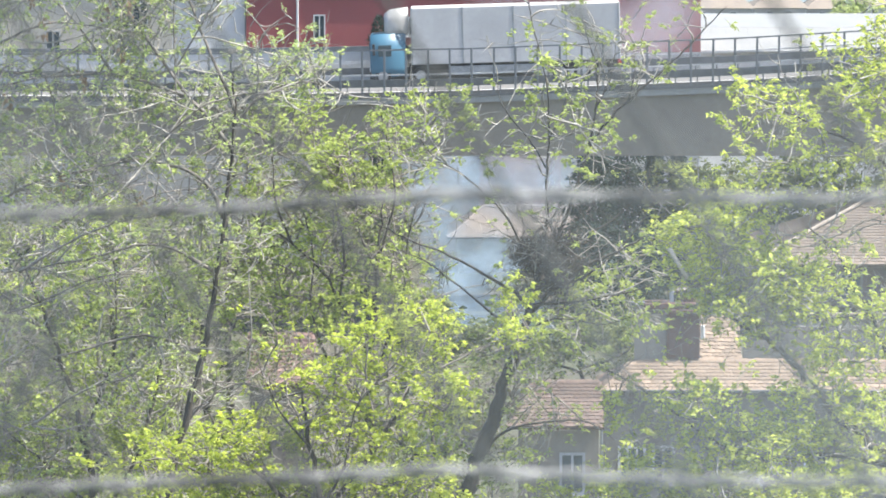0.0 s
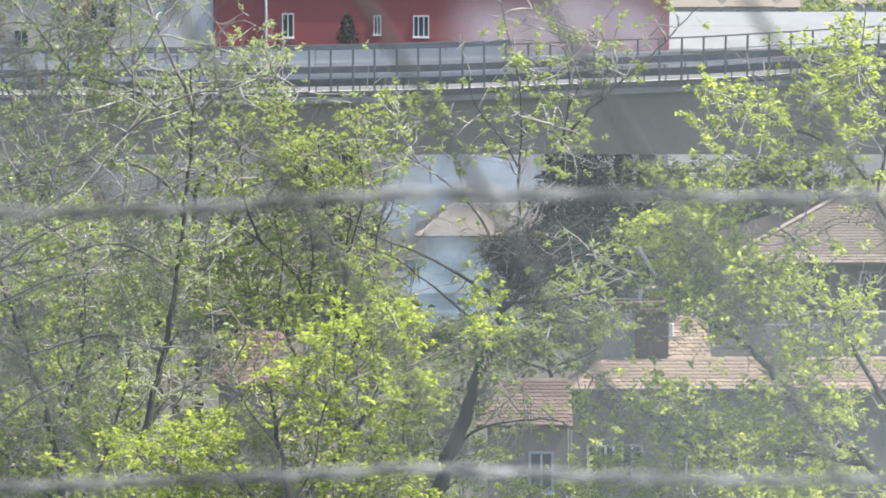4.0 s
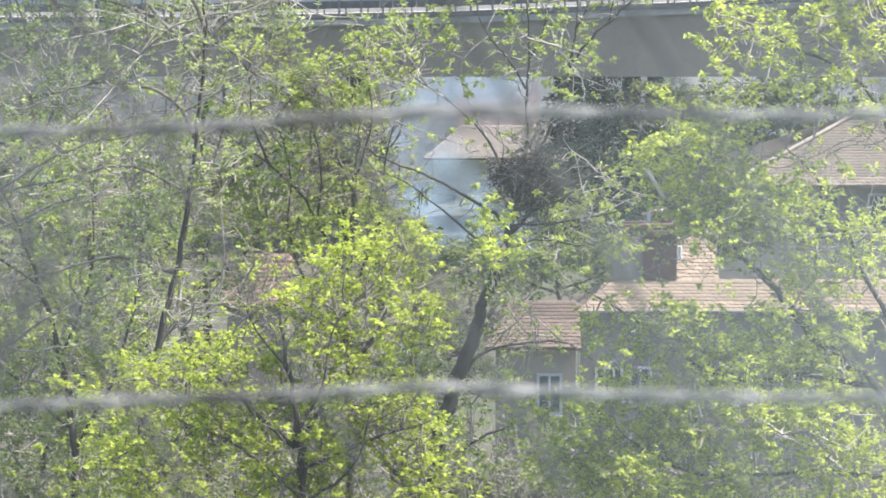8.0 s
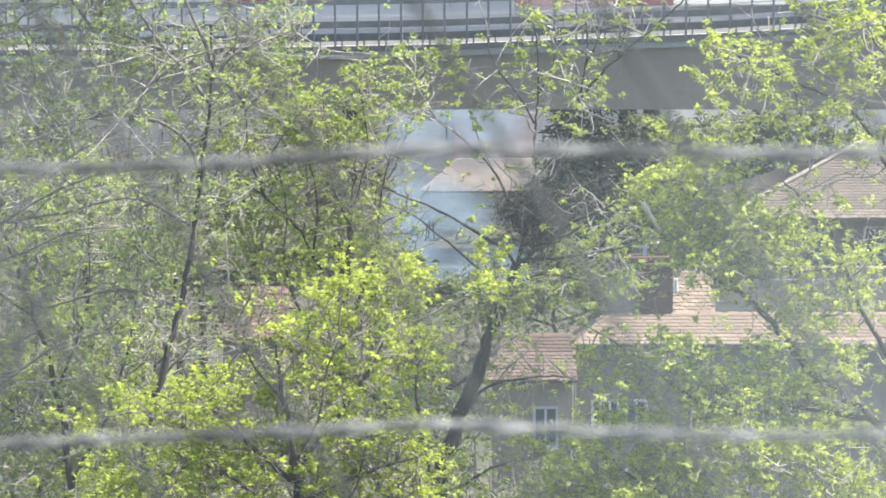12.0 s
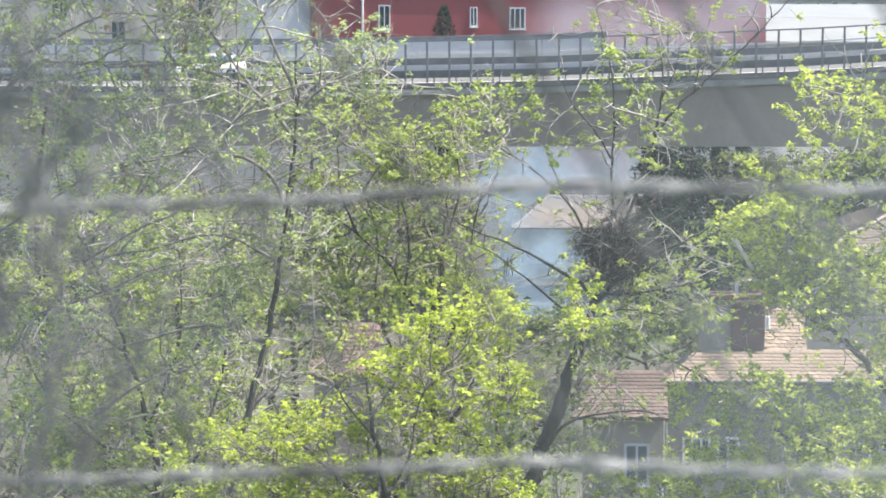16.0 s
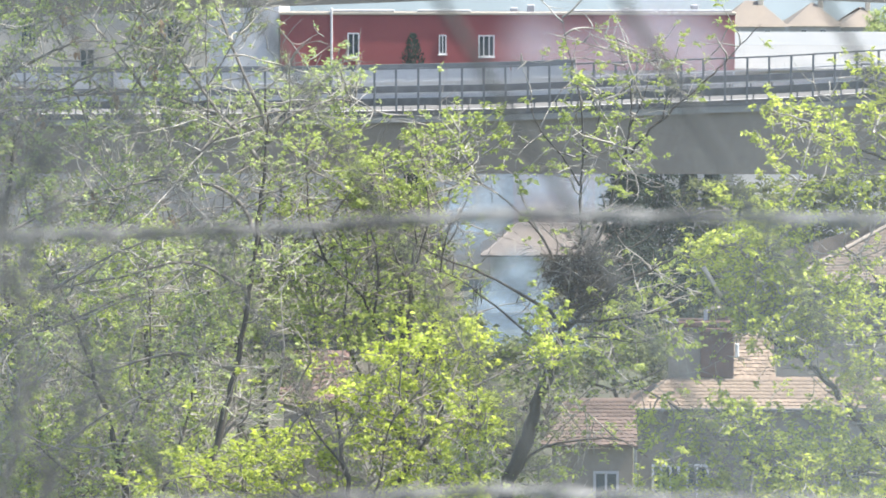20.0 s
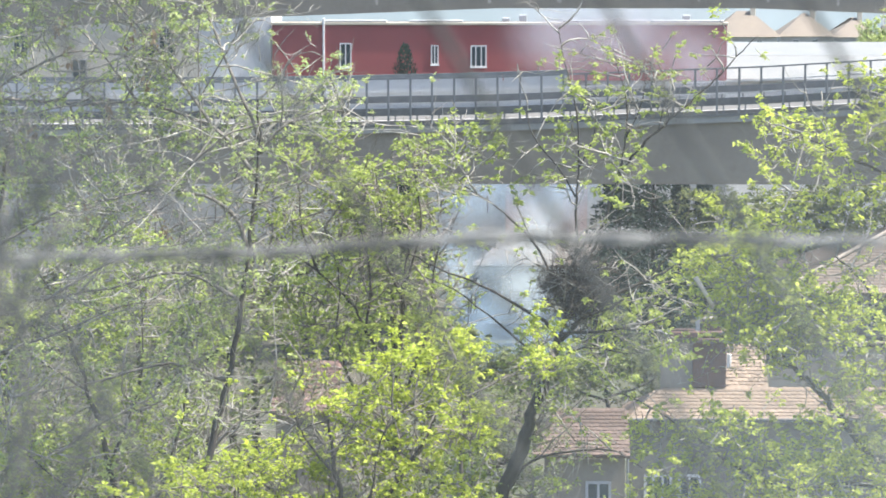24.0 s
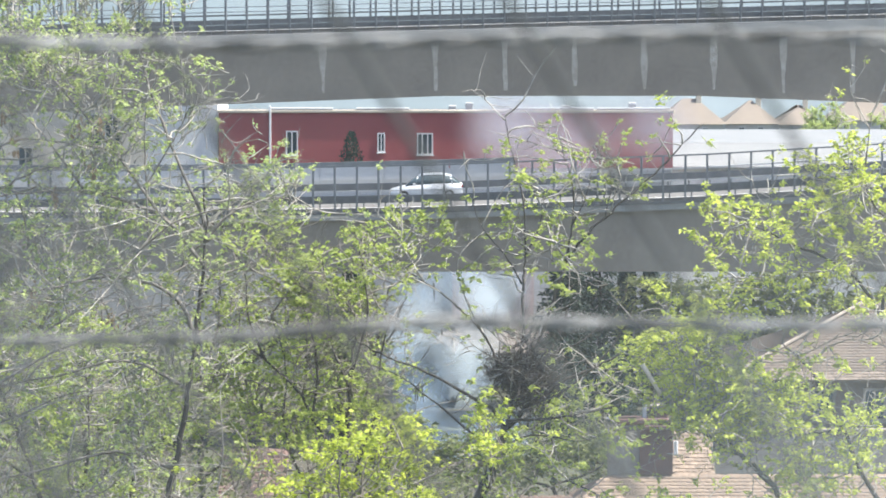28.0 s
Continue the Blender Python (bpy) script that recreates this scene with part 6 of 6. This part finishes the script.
def lorry():
    t = thing("lorry", pose(0, 0, 0), "blue cab lorry with a white box trailer", "lorry")
    part("cab", hull(bmesh.new(), [(-7.66, 1.16, 0.5, 2.9, 1.08), (-7.56, 1.24, 0.42, 3.02, 1.16), (-6.9, 1.25, 0.4, 3.08, 1.18), (-5.5, 1.25, 0.5, 3.08, 1.18)]), CAB_BLUE, t, "blue painted cab")
    part("windscreen", boxed(-7.69, -1.0, 1.65, -7.5, 1.0, 2.6, bevel=0.05), GLASS, t)
    part("side_window", boxed(-7.15, -1.262, 1.7, -6.35, -1.2, 2.4, bevel=0.02), GLASS, t)
    part("bumper", boxed(-7.7, -1.2, 0.35, -7.4, 1.2, 0.75, bevel=0.05), PLASTIC, t)
    deflector = part("wind_deflector", hull(bmesh.new(), [(-6.75, 1.1, 3.07, 4.2, 0.95), (-6.4, 1.18, 3.07, 4.45, 1.08), (-5.3, 1.2, 3.07, 4.55, 1.12)]), TARP, t, "white roof fairing above the cab")
    part("fairing_front", boxed(-6.80, -0.85, 3.25, -6.70, 0.85, 4.1, bevel=0.04), PLASTIC, deflector, "dark front of the fairing")
    part("mirror", boxed(-7.5, -1.48, 1.8, -7.35, -1.3, 2.5, bevel=0.03), PLASTIC, t)
    box_ = part("trailer", boxed(-5.1, -1.27, 1.15, 7.6, 1.27, 4.6, bevel=0.05), TARP, t, "white trailer side")
    for x in (-5.1, -2.0, 1.1, 4.3, 7.5):
        part("trailer_post", boxed(x - 0.05, -1.29, 1.15, x + 0.05, -1.272, 4.6), STEEL, box_)
    part("chassis", boxed(-5.3, -0.5, 0.75, 7.4, 0.5, 1.14), PLASTIC, t)
    part("side_guard", boxed(-2.8, -1.2, 0.5, 3.0, -1.14, 1.0, bevel=0.02), STEEL, t)
    for x in (-6.9, -4.6, 3.9, 5.2, 6.5):
        for y in (-1.05, 1.05):
            wheel(t, x, y, 0.5, 0.32)
    for y in (-0.95, 0.95):
        part("headlight", boxed(-7.72, y - 0.18, 0.8, -7.5, y + 0.18, 1.0, bevel=0.03), LAMP_CLEAR, t)
        part("tail_light", boxed(7.4, y - 0.2, 0.85, 7.62, y + 0.2, 1.02, bevel=0.03), LAMP_RED, t)
    return t


LORRY = lorry()
CAR_1 = car("white hatchback driving on the viaduct", CAR_WHITE)
CAR_2 = car("tall dark estate car driving on the viaduct", CAR_DARK, 4.8, 1.85)
CAR_3 = car("white saloon driving on the viaduct", CAR_WHITE, 4.5)
CAR_4 = car("silver hatchback driving on the viaduct", CAR_SILVER, 4.4, 1.58)


# ---- smoke: rigid puffs that drift ----
def smoke():
    s = thing("smoke", pose(0, 0, 0), "thin blue-white smoke drifting up under the viaduct", "smoke")
    bm = bmesh.new()
    bmesh.ops.create_icosphere(bm, subdivisions=4, radius=1)
    bmesh.ops.delete(bm, geom=[v for v in bm.verts if v.co.y > 0.02], context="VERTS")
    # a shallow shell that leans back, so that its sunny side is turned to the valley
    for v in bm.verts:
        k = 1 + 0.25 * noise.noise(v.co * 1.7)
        v.co = Vector((v.co.x * k, v.co.y * k * 0.22 + v.co.z * 0.5 + v.co.x * 0.3, v.co.z * k))
    for f in bm.faces:
        f.smooth = True
    me = bpy.data.meshes.new("puff")
    bm.to_mesh(me)
    bm.free()
    me.materials.append(SMOKE)
    rng = random.Random(4)
    puffs = []
    for (u, v, w), r in (((0.33, 277.00, -12.48), 2.6), ((-1.14, 275.00, -14.68), 2.8), ((0.22, 276.00, -16.91), 3.0), ((-1.83, 278.00, -14.34), 3.0), ((2.11, 280.00, -14.59), 3.0), ((-2.38, 276.00, -10.72), 2.8), ((2.71, 284.00, -8.15), 3.2), ((-2.42, 281.00, -8.61), 3.0), ((0.61, 284.00, -7.76), 3.6), ((4.67, 287.00, -8.25), 3.2), ((5.98, 285.00, -0.55), 3.8), ((8.70, 286.00, 1.23), 4.0), ((12.64, 288.00, 1.56), 4.0), ((3.75, 290.00, 1.43), 3.0)):
        o = share("puff", me, s, Matrix.Translation((u, v, w)))
        if w > -6:
            o.material_slots[0].link = "OBJECT"
            o.material_slots[0].material = SMOKE_THIN
        o.scale = (r, r, r)
        puffs.append((o, Vector((u, v, w)), r, rng.uniform(0, 6.3)))
    for (u, v, w), r in (((-1.13, 246.00, -12.23), 2.6), ((1.52, 246.00, -12.90), 2.8), ((3.86, 247.00, -13.37), 2.4), ((-0.30, 245.00, -14.27), 2.4)):
        o = share("puff", me, s, Matrix.Translation((u, v, w)))
        o.scale = (r, r, r)
        puffs.append((o, Vector((u, v, w)), r * 0.6, rng.uniform(0, 6.3)))
    for (u, v, w), r in (((3.2, 294.00, 1.38), 4.4), ((6.4, 295.00, 1.03), 4.8), ((10.13, 294.00, 1.38), 5.0), ((14.58, 296.00, 1.05), 4.0)):
        o = share("puff", me, s, Matrix.Translation((u, v, w)))
        o.material_slots[0].link = "OBJECT"
        o.material_slots[0].material = SMOKE_VEIL
        o.scale = (r, r, r)
        puffs.append((o, Vector((u, v, w)), r, rng.uniform(0, 6.3)))
    for (u, v, w), r in (((-1.27, 277.50, -14.0), 3.4), ((1.71, 276.50, -12.3), 3.6), ((2.83, 277.50, -8.8), 3.4), ((-2.03, 277.00, -11.05), 3.0), ((0.61, 277.20, -15.1), 3.2)):
        o = share("puff", me, s, Matrix.Translation((u, v, w)))
        o.material_slots[0].link = "OBJECT"
        o.material_slots[0].material = SMOKE_WHITE
        o.scale = (r, r, r)
        puffs.append((o, Vector((u, v, w)), r, rng.uniform(0, 6.3)))
    return puffs


PUFFS = smoke()
RISING = PUFFS[-5:]
PUFFS = PUFFS[:-5]


def drive(ob, t0, x0, speed, edge, y):
    """Rows for a vehicle that passes x0 at t0 and heads along -x."""
    rows = []
    for t in sorted({0.0, 28.0, *(min(28.0, max(0.0, t0 + k * 0.25)) for k in range(-16, 17))}):
        x = x0 - speed * (t - t0)
        rows.append((t, x, edge(x)))
    slope = math.degrees(math.atan(edge(1.0) - edge(0.0)))
    walk(ob, [(t, pose(x, y, z + 0.254, 0, -slope, 0)) for t, x, z in rows])


# how far the wind pushes the crowns to the right, in centimetres at the fork
SWAY_A = ((0, -4.7), (0.5, 0.6), (1, 5.6), (1.5, 4.2), (2, -4.7), (2.5, -5.4), (4.5, 2.8), (5, 4.2), (5.5, 1.3), (6, -1.4), (6.5, -1.4), (7, 0.3), (7.5, 0), (8, -0.9), (8.5, -1.3), (9, 0.8), (9.5, 2.7), (10, 4.4), (10.5, 8.6), (11, 13.6), (11.5, 16.9), (12, 18), (12.5, 14.1), (14.5, -4), (15, -4.9), (15.5, -6), (16, -4.9), (16.5, -3.6), (17, -2.8), (17.5, -5.8), (18, -9.1), (18.5, -7.7), (19, -6.4), (19.5, -7.4), (20, -5.2), (20.5, -4.4), (21, -6.1), (21.5, -6.6), (23.5, -1.4), (24, 0), (24.5, 1.6), (25, 1.4), (25.5, 0), (26, 1.4), (26.5, 2), (27, 2.2), (27.5, 0.5), (28, 0))
SWAY_D = ((0, 2.8), (4.5, -10.3), (5.5, -0.9), (6.5, -0.5), (7.5, -2.3), (8.5, -6.9), (9.5, -7.4), (10.5, -1.1), (11.5, 3), (12.5, 12.2), (15, 0), (16, -0.5), (17, 0), (18, 3.8), (19, 0), (20, 0.2), (21, -2.5), (23.5, 0.2), (24.5, 0.5), (25.5, -0.3), (26.5, 0), (27.5, 0), (28, 0.5))


def sway(ob, root, height, rows, home):
    """Rock a thing about the foot of its tree."""
    walk(ob, [(t, Matrix.Translation(root) @ pose(0, 0, 0, 0, math.degrees(cm / 100 / height), 0) @ Matrix.Translation(-root) @ home) for t, cm in rows])


def motions():
    root = Vector(TREE_A.location)
    sway(TREE_A, root, 12.8, SWAY_A, Matrix.Translation(root))
    sway(NEST, root, 12.8, SWAY_A, Matrix.Translation(NEST.location))
    root = Vector(TREE_D.location)
    sway(TREE_D, root, 11.0, SWAY_D, Matrix.Translation(root))
    drive(LORRY, 0.0, 1.6, 23.1, lower_edge, 257.4)
    drive(CAR_1, 2.0, -7.7, 24.6, lower_edge, 255.4)
    drive(CAR_2, 2.5, 0.7, 23.4, lower_edge, 257.2)
    drive(CAR_3, 15.5, -5.5, 28.7, lower_edge, 255.4)
    drive(CAR_4, 28.0, -1.0, 27.9, lower_edge, 255.4)
    for o, p, r, a in PUFFS:
        rows = []
        for k in range(15):
            t = k * 2.0
            d = Vector((math.sin(a + t * 0.33) * 0.5 * r * 0.5, 0.3 * math.sin(a * 2 + t * 0.2), math.cos(a * 1.7 + t * 0.41) * r * 0.3))
            rows.append((t, Matrix.Translation(p + d) @ pose(0, 0, 0, 0, 16 * math.sin(a * 3 + t * 0.27), 0)))
        walk(o, rows)
    # fresh white smoke that wells up from the fire late on
    for k, (o, p, r, a) in enumerate(RISING):
        low = Vector((-1.0, 0, -9.0 - k))
        rows = [(0.0, low), (6.0, low + Vector((0, 0, 0.5))), (14.0, low + Vector((0.5, 0, 0.2))), (18.0 + k * 0.6, low + Vector((0, 0, 1.0))), (20.5 + k * 0.5, low * 0.55), (23.0 + k * 0.5, Vector((0, 0, -0.8))), (25.5, Vector((0.4, 0, 0.3))), (28.0, Vector((0.1, 0, 0.9)))]
        walk(o, [(t, Matrix.Translation(p + d) @ pose(0, 0, 0, 0, 16 * math.sin(k * 2 + t * 0.4), 0)) for t, d in rows])


motions()
